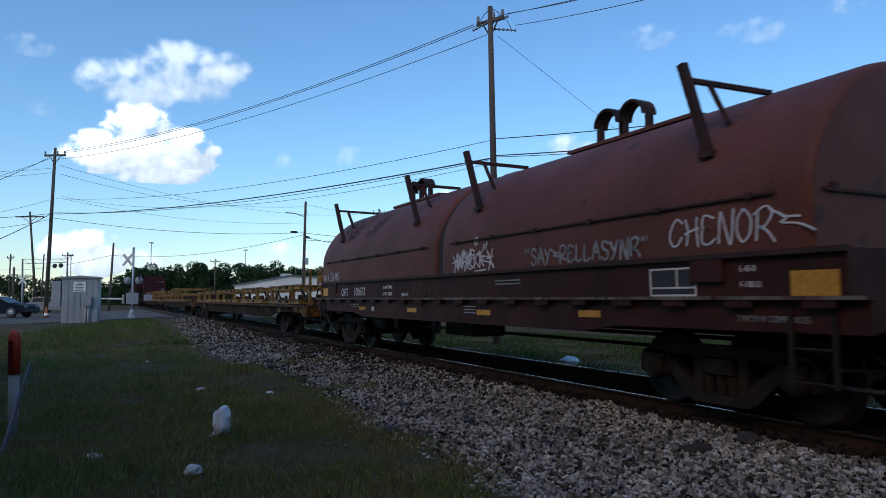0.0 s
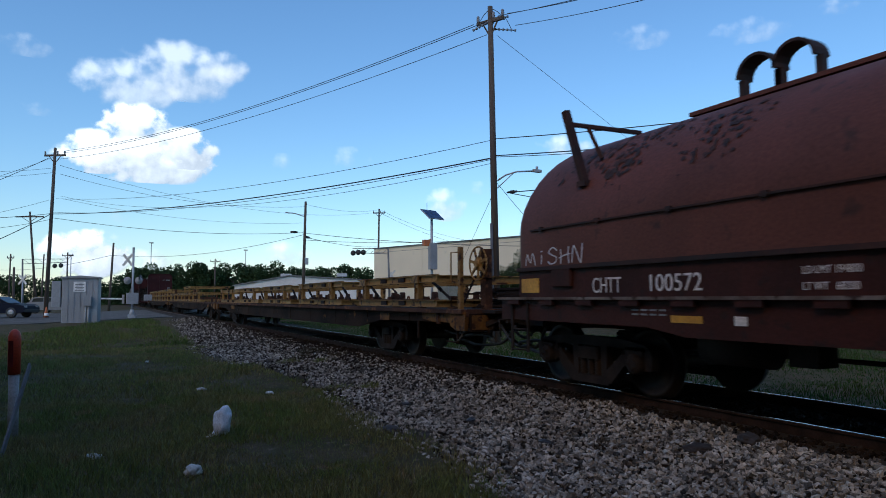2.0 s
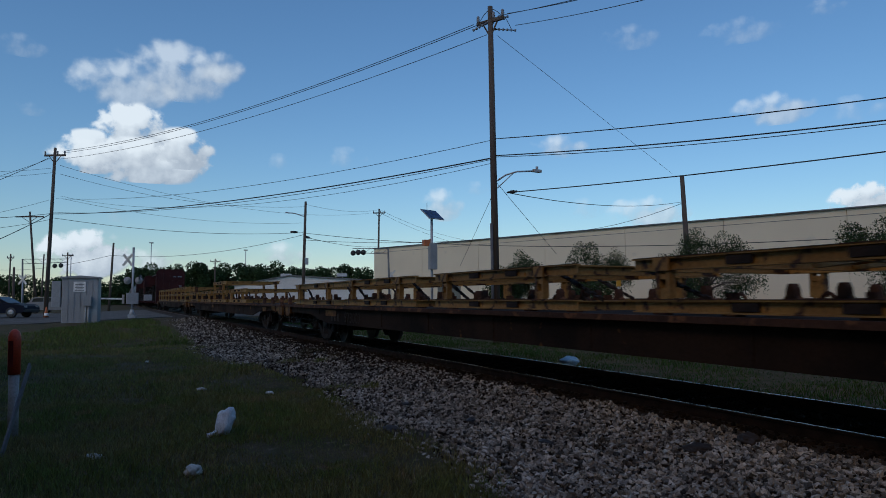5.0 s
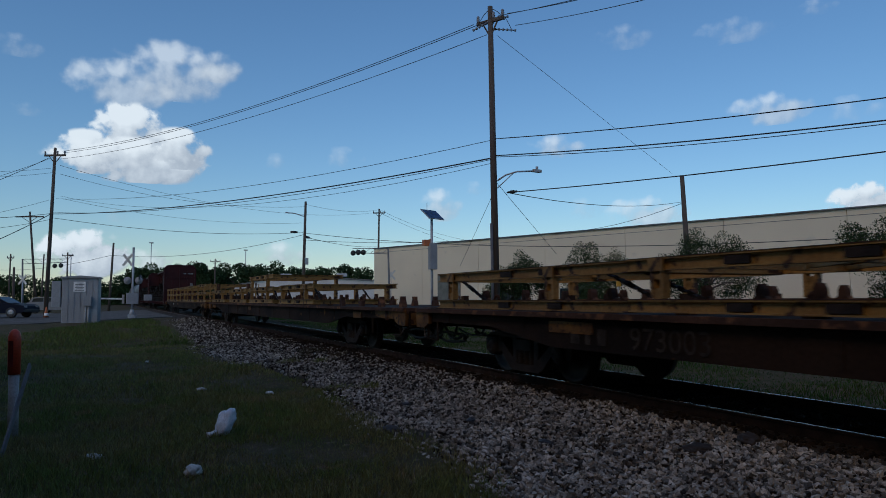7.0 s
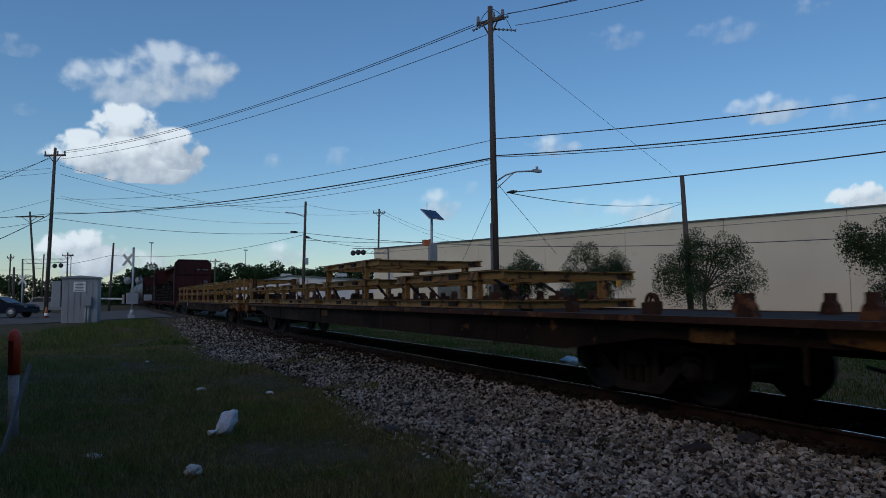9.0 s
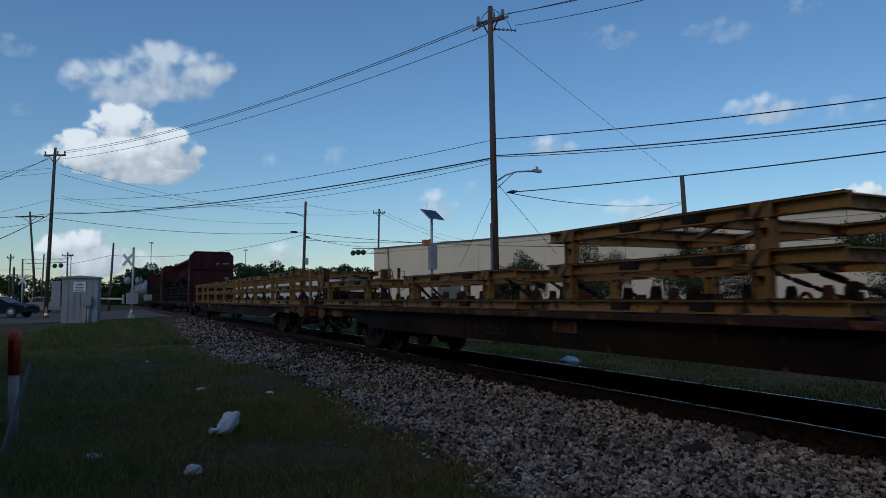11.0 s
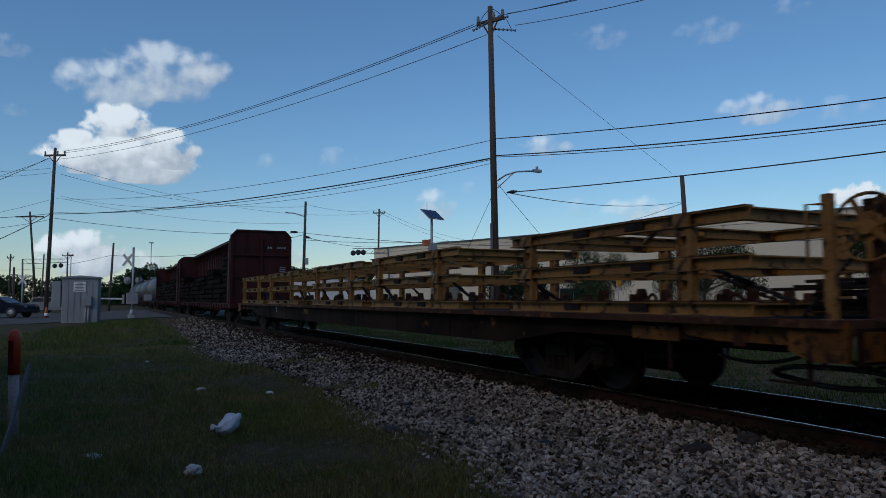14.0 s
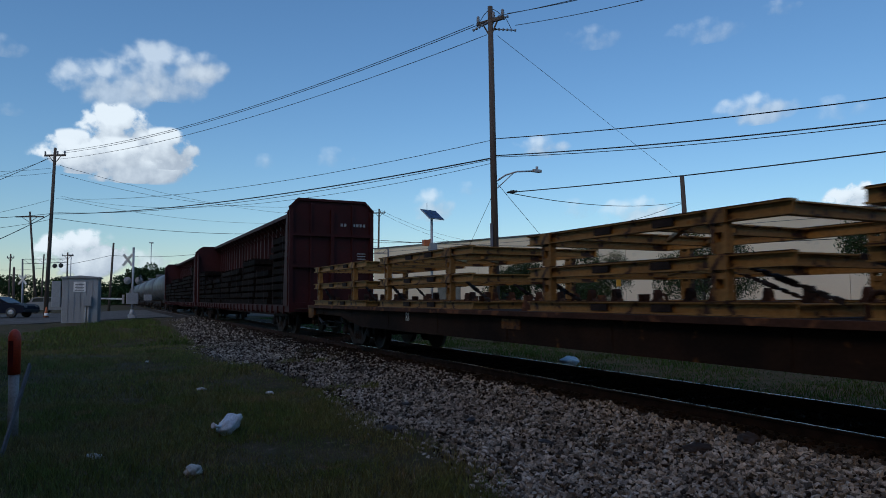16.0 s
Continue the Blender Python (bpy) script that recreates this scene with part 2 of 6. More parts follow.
        return self.add(vs, [tuple(range(11, -1, -1)), tuple(range(12, 24))] + [(i, (i + 1) % 12, 12 + (i + 1) % 12, 12 + i) for i in range(12)])

    def lathe(self, prof, c, axis, n=20):
        """Rings of (distance along axis, radius) about a line through c."""
        c, d = Vector(c), Vector(axis).normalized()
        a = d.orthogonal().normalized()
        b = d.cross(a)
        vs, fs = [], []
        for s, r in prof:
            vs += [c + d * s + (a * math.cos(k * math.tau / n) + b * math.sin(k * math.tau / n)) * r for k in range(n)]
        for j in range(len(prof) - 1):
            fs += [(j * n + i, j * n + (i + 1) % n, (j + 1) * n + (i + 1) % n, (j + 1) * n + i) for i in range(n)]
        self.add(vs, fs, True)
        k = len(self.v) - len(vs)
        self.f += [tuple(k + i for i in range(n - 1, -1, -1)), tuple(k + (len(prof) - 1) * n + i for i in range(n))]
        self.s += [False, False]
        return self

    def mesh(self, name, material):
        me = bpy.data.meshes.new(name)
        me.from_pydata(self.v, [], self.f)
        me.polygons.foreach_set("use_smooth", self.s)
        bm = bmesh.new()
        bm.from_mesh(me)
        bmesh.ops.recalc_face_normals(bm, faces=bm.faces)
        bm.to_mesh(me)
        bm.free()
        me.materials.append(material)
        return me


def part(name, shape, material, parent, label="", at=None):
    ob = new(name, shape.mesh(name, material))
    ob.parent = parent
    if at is not None:
        ob.matrix_basis = at
    if label:
        tagged(ob, label)
    return ob


def solid(name, shape, material, label, category, kind="", group=""):
    return tagged(new(name, shape.mesh(name, material)), label, category, group, kind)


def thing(name, label, category, at=None, group=""):
    ob = tagged(new(name), label, category, group)
    if at is not None:
        ob.matrix_basis = at
    return ob


def lettering(words, size, parent, at, material, name="lettering", squeeze=0.8):
    cu = bpy.data.curves.new(name, "FONT")
    cu.body, cu.size, cu.extrude = words, size * 1.4, 0.002
    tmp = bpy.data.objects.new(name, cu)
    scene.collection.objects.link(tmp)
    me = bpy.data.meshes.new_from_object(tmp.evaluated_get(bpy.context.evaluated_depsgraph_get()))
    bpy.data.objects.remove(tmp)
    me.transform(Matrix.Diagonal((squeeze, 1, 1, 1)))
    me.materials.clear()
    me.materials.append(material)
    ob = new(name, me)
    ob.parent = parent
    ob.matrix_basis = at
    return tagged(ob, kind="stuff")


def on_side(x, y, z):
    """Pose of a flat thing on a car's near side: its right is -y, its up z, its front -x."""
    return Matrix(((0, 0, -1, x), (-1, 0, 0, y), (0, 1, 0, z), (0, 0, 0, 1)))


TRACK, RAIL = 6.886, 0.36


def gone(t):
    """Way that the train has rolled by t seconds."""
    return 4.798 * t + 0.02775 * t * t


movers, rollers, drifters = [], [], []


def rolling(ob, y0):
    movers.append((ob, y0))
    ob.matrix_basis = pose(TRACK, y0, RAIL)
    return ob


# ---- ground, road, track ----
def height(x, y):
    """Ground level: flat by the camera, up to the crossing's level further on, a little uneven."""
    s = min(1.0, max(0.0, (y - 20) / 22.0))
    z = 0.30 * s * s * (3 - 2 * s)
    k = max(0.0, 1 - math.hypot(x, y) / 60)
    return z + 0.045 * k * noise.noise((x * 0.7, y * 0.7, 0)) - (0.05 if x > 3.4 and y < 40 else 0)


def ground():
    xs = [-2500, -900, -300, -120, -60, -35, -22] + [-15 + 0.5 * i for i in range(0, 61)] + [16.5, 18, 20, 24, 30, 40, 60, 120, 300, 900, 2500]
    ys = [-900, -200, -60, -25, -10, -4] + [0.5 * i for i in range(0, 100)] + [51, 53, 56, 60, 66, 75, 90, 120, 200, 400, 900, 2500, 4500]
    s = Shape()
    s.v = [(x, y, height(x, y)) for y in ys for x in xs]
    n = len(xs)
    s.f = [(j * n + i, j * n + i + 1, (j + 1) * n + i + 1, (j + 1) * n + i) for j in range(len(ys) - 1) for i in range(n - 1)]
    s.s = [True] * len(s.f)
    return solid("ground", s, M["soil"], "patchy green grass and bare soil beside the track", "ground", "structure")


ground()


def shade_walls_behind():
    """Plain unseen brick walls, added behind the camera to enclose it and block skylight."""
    for nm, c, sz in (("wall_west", (-11, -12, 7), (0.4, 56, 14)), ("wall_south", (2, -12, 6), (26, 0.4, 12))):
        solid(nm, Shape().box(*c, *sz), M["brickwall"], "plain dark brick wall, unseen, added behind the viewpoint to block skylight", "wall", "structure")


shade_walls_behind()


def strip(name, near, far, z, thick, material, label, category):
    """A paved sheet between two lines of points."""
    s = Shape()
    n = len(near)
    s.v = [(x, y, z) for x, y in near] + [(x, y, z) for x, y in far] + [(x, y, z - thick) for x, y in near] + [(x, y, z - thick) for x, y in far]
    s.f = [(i, i + 1, n + i + 1, n + i) for i in range(n - 1)] + [(i, 2 * n + i, 2 * n + i + 1, i + 1) for i in range(n - 1)] + [(n + i, n + i + 1, 3 * n + i + 1, 3 * n + i) for i in range(n - 1)]
    s.s = [False] * len(s.f)
    return solid(name, s, material, label, category, "structure")


strip("road", [(-120, 15), (-20, 35), (-3.2, 41.5), (0.5, 47), (3.5, 50.5), (5.9, 51.5)], [(-120, 40), (-20, 62), (-6, 70), (0, 78), (3, 84), (5.9, 88)], 0.34, 0.3, M["asphalt"], "worn grey asphalt road at the rail crossing", "road")
strip("road_far", [(7.9, 51.5), (12, 49), (18, 36), (24, 24), (34, 2), (44, -20)], [(7.9, 88), (18, 72), (22.5, 58), (29.5, 36), (39, 10), (50, -14)], 0.34, 0.3, M["asphalt"], "worn grey asphalt street behind the track", "road")
strip("crossing_panel", [(6.25, 52), (7.5, 52)], [(6.25, 88), (7.5, 88)], 0.35, 0.2, M["asphalt"], "asphalt infill between rails at the crossing", "road")


LAWN_EDGE = ((3.0, 2.2), (4.6, 2.7), (5.5, 3.35), (7.2, 3.35), (7.9, 3.1), (9.4, 3.35), (11.3, 3.75), (15.0, 3.9), (16.8, 3.0), (19.5, 2.4), (24.0, 2.85), (60.0, 2.8))


def lawn_edge(y):
    """Where the grass gives way to the stones, with ragged tongues."""
    x = LAWN_EDGE[0][1]
    for (a, b), (c, d) in zip(LAWN_EDGE, LAWN_EDGE[1:]):
        if a <= y <= c:
            x = b + (d - b) * (y - a) / (c - a)
    return x + 0.22 * noise.noise((5, y * 1.1, 1))


BANK = ((2.2, -0.06), (3.3, -0.0), (4.3, 0.05), (5.2, 0.19), (5.7, 0.235), (8.05, 0.235), (8.6, 0.12), (9.9, -0.1))


def bed():
    """The ballast bank, in cross section."""
    s = Shape()
    prof = [(2.0, -0.14)] + list(BANK[1:])
    ys = [-120, -60, -20] + [-4 + 0.6 * i for i in range(0, 92)] + [60, 90, 140, 300, 900]
    for y in ys:
        e = lawn_edge(max(3.0, min(60.0, y))) - 0.15
        for i, (x, z) in enumerate(prof):
            x = e - 0.5 if i == 0 else max(x, e) if i == 1 else x
            lift = max(0.0, min(1.0, (y - 20) / 22)) * 0.24
            s.v.append((x, y, max(z, z + (lift if x < 5.5 or x > 8.5 else 0)) + 0.02 * noise.noise((x * 2, y * 2, 7))))
    n = len(prof)
    s.f = [(j * n + i, j * n + i + 1, (j + 1) * n + i + 1, (j + 1) * n + i) for j in range(len(ys) - 1) for i in range(n - 1)]
    s.s = [True] * len(s.f)
    return solid("ballast_bed", s, M["bed"], "grey crushed stone bank under the track", "ballast", "structure")


bed_ob = bed()


def bank(x, y):
    z = BANK[-1][1] if x > 5 else BANK[0][1]
    for (a, b), (c, d) in zip(BANK, BANK[1:]):
        if a <= x <= c:
            z = b + (d - b) * (x - a) / (c - a)
    lift = max(0.0, min(1.0, (y - 20) / 22)) * 0.24
    return z + (lift if x < 5.5 or x > 8.5 else 0)


def pebble(rng, r):
    """Corners and faces of one angular stone."""
    q = [(-1, -1, -1), (1, -1, -1), (1, 1, -1), (-1, 1, -1), (-1, -1, 1), (1, -1, 1), (1, 1, 1), (-1, 1, 1)]
    k = np.array(q, float) * 0.62 + rng.uniform(-0.36, 0.36, (8, 3))
    k *= rng.uniform(0.65, 1.15, 3) * r
    a = rng.uniform(0, 6.28, 3)
    return np.array([Euler(a).to_matrix() @ Vector(p) for p in k])


STONE_FACES = [(0, 3, 2, 1), (4, 5, 6, 7), (0, 1, 5, 4), (1, 2, 6, 5), (2, 3, 7, 6), (3, 0, 4, 7)]


def stones():
    rng = np.random.default_rng(3)
    kinds = [pebble(rng, 1.0) for _ in range(60)]
    V, Fc, Vo, Fo = [], [], [], []
    spots = []
    for y0, y1, dens, x1 in ((1.5, 8, 1000, 9.2), (8, 14, 700, 9.2), (14, 24, 330, 9.0), (24, 46, 100, 6.0)):
        cnt = int((y1 - y0) * (x1 - 2.1) * dens)
        for x, y in zip(rng.uniform(2.1, x1, cnt), rng.uniform(y0, y1, cnt)):
            edge = lawn_edge(max(3.0, y))
            if x < edge + rng.uniform(-0.45, 0.3) or (x < edge + 1.1 and noise.noise((x * 1.3, y * 0.8, 21)) < -0.32 and rng.random() < 0.85) or 6.0 < x < 6.28 or 7.5 < x < 7.78:
                continue
            if x > 8.0 and (noise.noise((x, y * 0.3, 9)) < 0.12 or rng.random() < 0.5):
                continue
            if x > 5.62 and x < 8.1 and ((y + 0.02) % 0.54) < 0.25 and rng.random() < 0.85:
                continue
            spots.append((x, y))
    for n, (x, y) in enumerate(spots):
        r = rng.uniform(0.012, 0.034) * (1.0 if y < 14 else 1.3)
        k = kinds[n % 60] * r
        # dark stones: oil and dirt, with the cars' shade painted between the rails
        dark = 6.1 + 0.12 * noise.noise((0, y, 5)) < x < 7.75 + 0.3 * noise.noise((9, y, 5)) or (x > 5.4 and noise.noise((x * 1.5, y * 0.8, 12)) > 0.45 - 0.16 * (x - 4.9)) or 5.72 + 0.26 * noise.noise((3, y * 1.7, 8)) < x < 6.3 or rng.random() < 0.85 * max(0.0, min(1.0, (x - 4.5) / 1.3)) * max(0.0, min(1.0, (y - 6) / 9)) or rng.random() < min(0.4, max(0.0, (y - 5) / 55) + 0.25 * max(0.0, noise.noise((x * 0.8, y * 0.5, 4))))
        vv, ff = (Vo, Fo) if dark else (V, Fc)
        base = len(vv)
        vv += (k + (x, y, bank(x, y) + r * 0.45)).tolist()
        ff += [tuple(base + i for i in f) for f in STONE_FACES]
    me = bpy.data.meshes.new("ballast_stones")
    me.from_pydata(V, [], Fc)
    me.materials.append(M["stone"])
    ob = new("ballast_stones", me)
    ob.parent = bed_ob
    tagged(ob, "loose grey limestone ballast", kind="stuff")
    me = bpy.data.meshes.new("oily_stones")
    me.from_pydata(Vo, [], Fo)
    me.materials.append(M["oily_shaded"])
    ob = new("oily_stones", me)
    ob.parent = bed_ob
    tagged(ob, "ballast between the rails, dark with oil and painted car shade", kind="stuff")
    shared = []
    for k in kinds[:20]:
        m2 = bpy.data.meshes.new("stone")
        m2.from_pydata(k.tolist(), [], STONE_FACES)
        m2.materials.append(M["stone"])
        shared.append(m2)
    for n in range(280):
        x, y = rng.uniform(3.5, 5.6), rng.uniform(3.0, 9.5)
        r = rng.uniform(0.03, 0.045)
        o = new("stone", shared[n % 20])
        o.parent = bed_ob
        o.matrix_basis = Matrix.Translation((x, y, bank(x, y) + r * 0.4)) @ Euler(rng.uniform(0, 6, 3)).to_matrix().to_4x4() @ Matrix.Scale(r, 4)


stones()


def track():
    prof = [(-0.07, 0), (0.07, 0), (0.07, 0.012), (0.012, 0.03), (0.01, 0.125), (0.034, 0.138), (0.036, 0.158), (-0.036, 0.158), (-0.034, 0.138), (-0.01, 0.125), (-0.012, 0.03), (-0.07, 0.012)]
    for off in (-0.7525, 0.7525):
        r = Shape().extrude([(TRACK + off + a, RAIL - 0.165 + b) for a, b in prof], -60, 700)
        ob = solid("rail", r, M["rail"], "rusty steel rail with a bright worn head", "rail", "structure")
        h = Shape().extrude([(TRACK + off + a, RAIL + b) for a, b in ((-0.016, -0.008), (0.016, -0.008), (0.016, -0.002), (0.012, 0), (-0.012, 0), (-0.016, -0.002))], -60, 700)
        part("rail_head", h, M["railtop"], ob, "polished running surface")
    me = Shape().box(0, 0, 0, 2.6, 0.22, 0.17, ch=0.02).mesh("tie", M["tie"])
    plate = Shape()
    for sx in (-0.7525, 0.7525):
        plate.box(sx, 0, 0, 0.36, 0.18, 0.02)
        for a, b in ((-0.1, 0.05), (0.1, -0.05), (-0.1, -0.05)):
            plate.box(sx + a, b, 0.02, 0.03, 0.02, 0.04)
    pm = plate.mesh("tie_plate", M["rail"])
    rng = random.Random(4)
    grid = thing("track_ties", "weathered timber ties under the rails", "railway ties")
    grid["kind"] = "structure"
    for i in range(-8, 92):
        o = new("tie", me)
        o.parent = grid
        o.matrix_basis = pose(TRACK + rng.uniform(-0.04, 0.04), 0.54 * i + 0.105, RAIL - 0.27 + rng.uniform(-0.015, 0.01), 0, rng.uniform(-0.4, 0.4), rng.uniform(-1, 1))
        if i % 2 == 0 or i < 40:
            p = new("tie_plate", pm)
            p.parent = grid
            p.matrix_basis = pose(TRACK, 0.54 * i + 0.105, RAIL - 0.172)


track()


def grass():
    rng = np.random.default_rng(5)

    def patch(name, x0, x1, y0, y1, cnt, hmin, hmax, w, label, keep):
        V, Fc = [], []
        for x, y in zip(rng.uniform(x0, x1, cnt), rng.uniform(y0, y1, cnt)):
            if not keep(x, y):
                continue
            n1 = noise.noise((x * 0.5, y * 0.5, 2))
            if n1 < -0.3 and rng.random() < 0.45:
                continue
            h = rng.uniform(hmin, hmax) * (1 + 0.9 * n1)
            a = rng.uniform(0, 6.28)
            dx, dy = math.cos(a) * w, math.sin(a) * w
            lx, ly = rng.normal(0, 0.45, 2) * h
            z = (height(x, y) if x < 8 else max(height(x, y), bank(x, y))) - 0.01
            b = len(V)
            V += [(x - dx, y - dy, z), (x + dx, y + dy, z), (x + lx * 0.45 + dx * 0.6, y + ly * 0.45 + dy * 0.6, z + h * 0.65), (x + lx * 0.45 - dx * 0.6, y + ly * 0.45 - dy * 0.6, z + h * 0.65), (x + lx, y + ly, z + h)]
            Fc += [(b, b + 1, b + 2, b + 3), (b + 3, b + 2, b + 4)]
        me = bpy.data.meshes.new(name)
        me.from_pydata(V, [], Fc)
        me.materials.append(M["verge"] if "verge" in label else M["roadgrass"] if "road" in label else M["grass"])
        tagged(new(name, me), label, "grass", kind="stuff")

    def lawn(x, y):
        if noise.noise((x * 0.9, y * 0.7, 14)) < -0.42 and rng.random() < 0.8:
            return False
        return x < lawn_edge(y) + rng.uniform(-0.35, 0.2) and x > -0.375 * y - 2.0

    patch("grass", -4.5, 4.2, 3.4, 12, 170000, 0.03, 0.1, 0.0034, "short patchy grass with dry tufts", lawn)
    patch("grass", -9, 4.1, 12, 24, 80000, 0.04, 0.11, 0.006, "short patchy grass with dry tufts", lawn)
    patch("grass", -14, 3.1, 24, 47, 56000, 0.05, 0.17, 0.012, "taller green grass by the road", lambda x, y: x < 2.75 + rng.uniform(-0.3, 0.3) and y < 41 + x * 2.5)
    patch("grass", 8.7, 22, 4, 45, 110000, 0.04, 0.1, 0.009, "green verge grass behind the track, shade put into its colour", lambda x, y: x > 8.9 + rng.uniform(0, 0.7) + 0.5 * noise.noise((0, y * 0.5, 4)) and x < 26 - y * 0.33)


grass()


# ---- train ----
def wheelset_mesh(name="wheelset"):
    s = Shape()
    for x in (-0.7525, 0.7525):
        sg = -1 if x < 0 else 1
        s.lathe([(-0.065, 0.455), (-0.035, 0.455), (-0.025, 0.425), (0.065, 0.418), (0.065, 0.36), (0.03, 0.34), (0.02, 0.16), (0.06, 0.13), (0.09, 0.12)], (x, 0, 0), (sg, 0, 0), 28)
    s.rod((-1.05, 0, 0), (1.05, 0, 0), 0.075, n=10)
    for x in (-1.05, 1.05):
        s.box(x, 0, 0, 0.06, 0.11, 0.05)
    return s.mesh(name, M["wheel"])


def truck_mesh():
    """Cast side frames with open windows, spring nests, bolster and brake beams."""
    s = Shape()
    for x in (-0.99, 0.99):
        o = 1 if x > 0 else -1
        a, b = x - 0.065, x + 0.065
        s.extrude([(-1.06, 0.65), (-0.5, 0.72), (0.5, 0.72), (1.06, 0.65), (1.06, 0.56), (0.5, 0.60), (-0.5, 0.60), (-1.06, 0.56)], a, b, "x")
        s.extrude([(-0.36, 0.10), (0.36, 0.10), (0.42, 0.16), (0.26, 0.21), (-0.26, 0.21), (-0.42, 0.16)], a, b, "x")
        for k in (-1, 1):
            s.extrude([(k * p, q) for p, q in ((0.70, 0.62), (1.10, 0.62), (1.16, 0.52), (1.14, 0.36), (1.03, 0.34), (1.01, 0.50), (0.78, 0.50), (0.76, 0.34), (0.66, 0.40))], a, b, "x")
            s.extrude([(k * p, q) for p, q in ((0.76, 0.46), (0.64, 0.53), (0.22, 0.20), (0.30, 0.11), (0.42, 0.13))], a + 0.004, b - 0.004, "x")
            s.extrude([(k * p, q) for p, q in ((0.23, 0.19), (0.33, 0.19), (0.35, 0.62), (0.23, 0.62))], a + 0.008, b - 0.008, "x")
            s.lathe([(-0.1, 0.13), (0.05, 0.13), (0.08, 0.1), (0.085, 0.05)], (x + o * 0.06, k * 0.89, 0.42), (o, 0, 0), 14)
            s.box(x + o * 0.02, k * 0.89, 0.55, 0.16, 0.26, 0.06)
            for q in range(3):
                t = q * math.tau / 3
                s.rod((x + o * 0.13, k * 0.89 + 0.06 * math.cos(t), 0.42 + 0.06 * math.sin(t)), (x + o * 0.16, k * 0.89 + 0.06 * math.cos(t), 0.42 + 0.06 * math.sin(t)), 0.018, n=6)
        s.box(x + o * 0.01, 0, 0.5, 0.17, 0.4, 0.16, ch=0.02)
        for k in (-0.15, 0.0, 0.15):
            s.lathe([(0.035 * q / 2, 0.066 if q % 2 else 0.045) for q in range(13)], (x + o * 0.02, k, 0.205), (0, 0, 1), 12)
    s.box(0, 0, 0.52, 1.9, 0.42, 0.26)
    s.box(0, 0, 0.68, 0.7, 0.5, 0.12)
    for y in (-0.45, 0.45):
        s.rod((-0.75, y, 0.36), (0.75, y, 0.36), 0.05)
        for x in (-0.75, 0.75):
            s.box(x, y + (0.05 if y < 0 else -0.05), 0.4, 0.12, 0.08, 0.3)
    return s.mesh("truck", M["truck"])


WM, TM = wheelset_mesh(), truck_mesh()


def truck(car, y, spin=True):
    """A two-axle bogie under a car, its axles as parts."""
    t = new("truck", TM)
    t.parent = car
    t.matrix_basis = pose(0, y, 0)
    for a in (-0.89, 0.89):
        w = new("wheelset", WM)
        w.parent = t
        w.matrix_basis = pose(0, a, 0.42)
        if spin:
            rollers.append((w, a))
    return t


def sag(p, q, drop, n=9):
    p, q = Vector(p), Vector(q)
    return [p.lerp(q, k / n) - Vector((0, 0, 4 * drop * k / n * (1 - k / n))) for k in range(n + 1)]


def coupler(car, y, sg):
    s = Shape()
    s.box(0, y + sg * 0.1, 0.84, 0.2, 0.6, 0.2, ch=0.03)
    s.box(0.02, y + sg * 0.42, 0.84, 0.3, 0.24, 0.28, ch=0.06)
    s.box(-0.12, y + sg * 0.56, 0.84, 0.1, 0.16, 0.26, ch=0.03)
    s.box(0, y - sg * 0.12, 0.86, 0.5, 0.12, 0.4, ch=0.03)
    part("coupler", s, M["truck"], car, "greasy knuckle coupler")
    lev = Shape().path([(-1.25, y - sg * 0.02, 0.62), (-1.25, y + sg * 0.03, 0.88), (-0.6, y + sg * 0.08, 0.92), (-0.15, y + sg * 0.3, 1.0), (0, y + sg * 0.38, 0.96)], 0.018, 6)
    part("uncoupling_lever", lev, M["truck"], car, "bent uncoupling lever")
    for x, r, d in ((-0.42, 0.03, 0.2), (0.25, 0.024, 0.15)):
        pts = [Vector((x, y - sg * 0.15, 0.78))] + sag((x, y - sg * 0.05, 0.72), (x + 0.12, y + sg * 0.62, 0.5), d)
        part("air_hose", Shape().path(pts, r), M["black"], car, "black rubber brake hose")


def hose_loops(car, y, sg):
    """Slack hoses and chain that hang below a car's end."""
    x = -0.95
    ring = [(x + 0.05 * math.sin(k * 1.3), y - sg * (0.45 + 0.62 * math.cos(k * math.tau / 18)), 0.5 + 0.085 * math.sin(k * math.tau / 18)) for k in range(20)]
    part("hose_loop", Shape().path(ring, 0.026, 7), M["black"], car, "coiled slack air hose")
    part("hose_loop", Shape().path(sag((x, y + sg * 0.75, 0.78), (x, y - sg * 0.1, 0.52), 0.16), 0.026, 7), M["black"], car, "sagging air hose")
    part("hose_loop", Shape().path(sag((x, y - sg * 0.8, 0.66), (x, y - sg * 1.75, 0.62), 0.07), 0.02, 6), M["black"], car, "sagging air hose")
    ch = Shape()
    pts = sag((x - 0.1, y + sg * 0.2, 0.74), (x - 0.1, y - sg * 0.35, 0.74), 0.12, 12)
    for k, (p, q) in enumerate(zip(pts, pts[1:])):
        ch.bar(p, q, 0.05 if k % 2 else 0.02, 0.02 if k % 2 else 0.05)
    part("chain", ch, M["truck"], car, "hanging rusty chain")


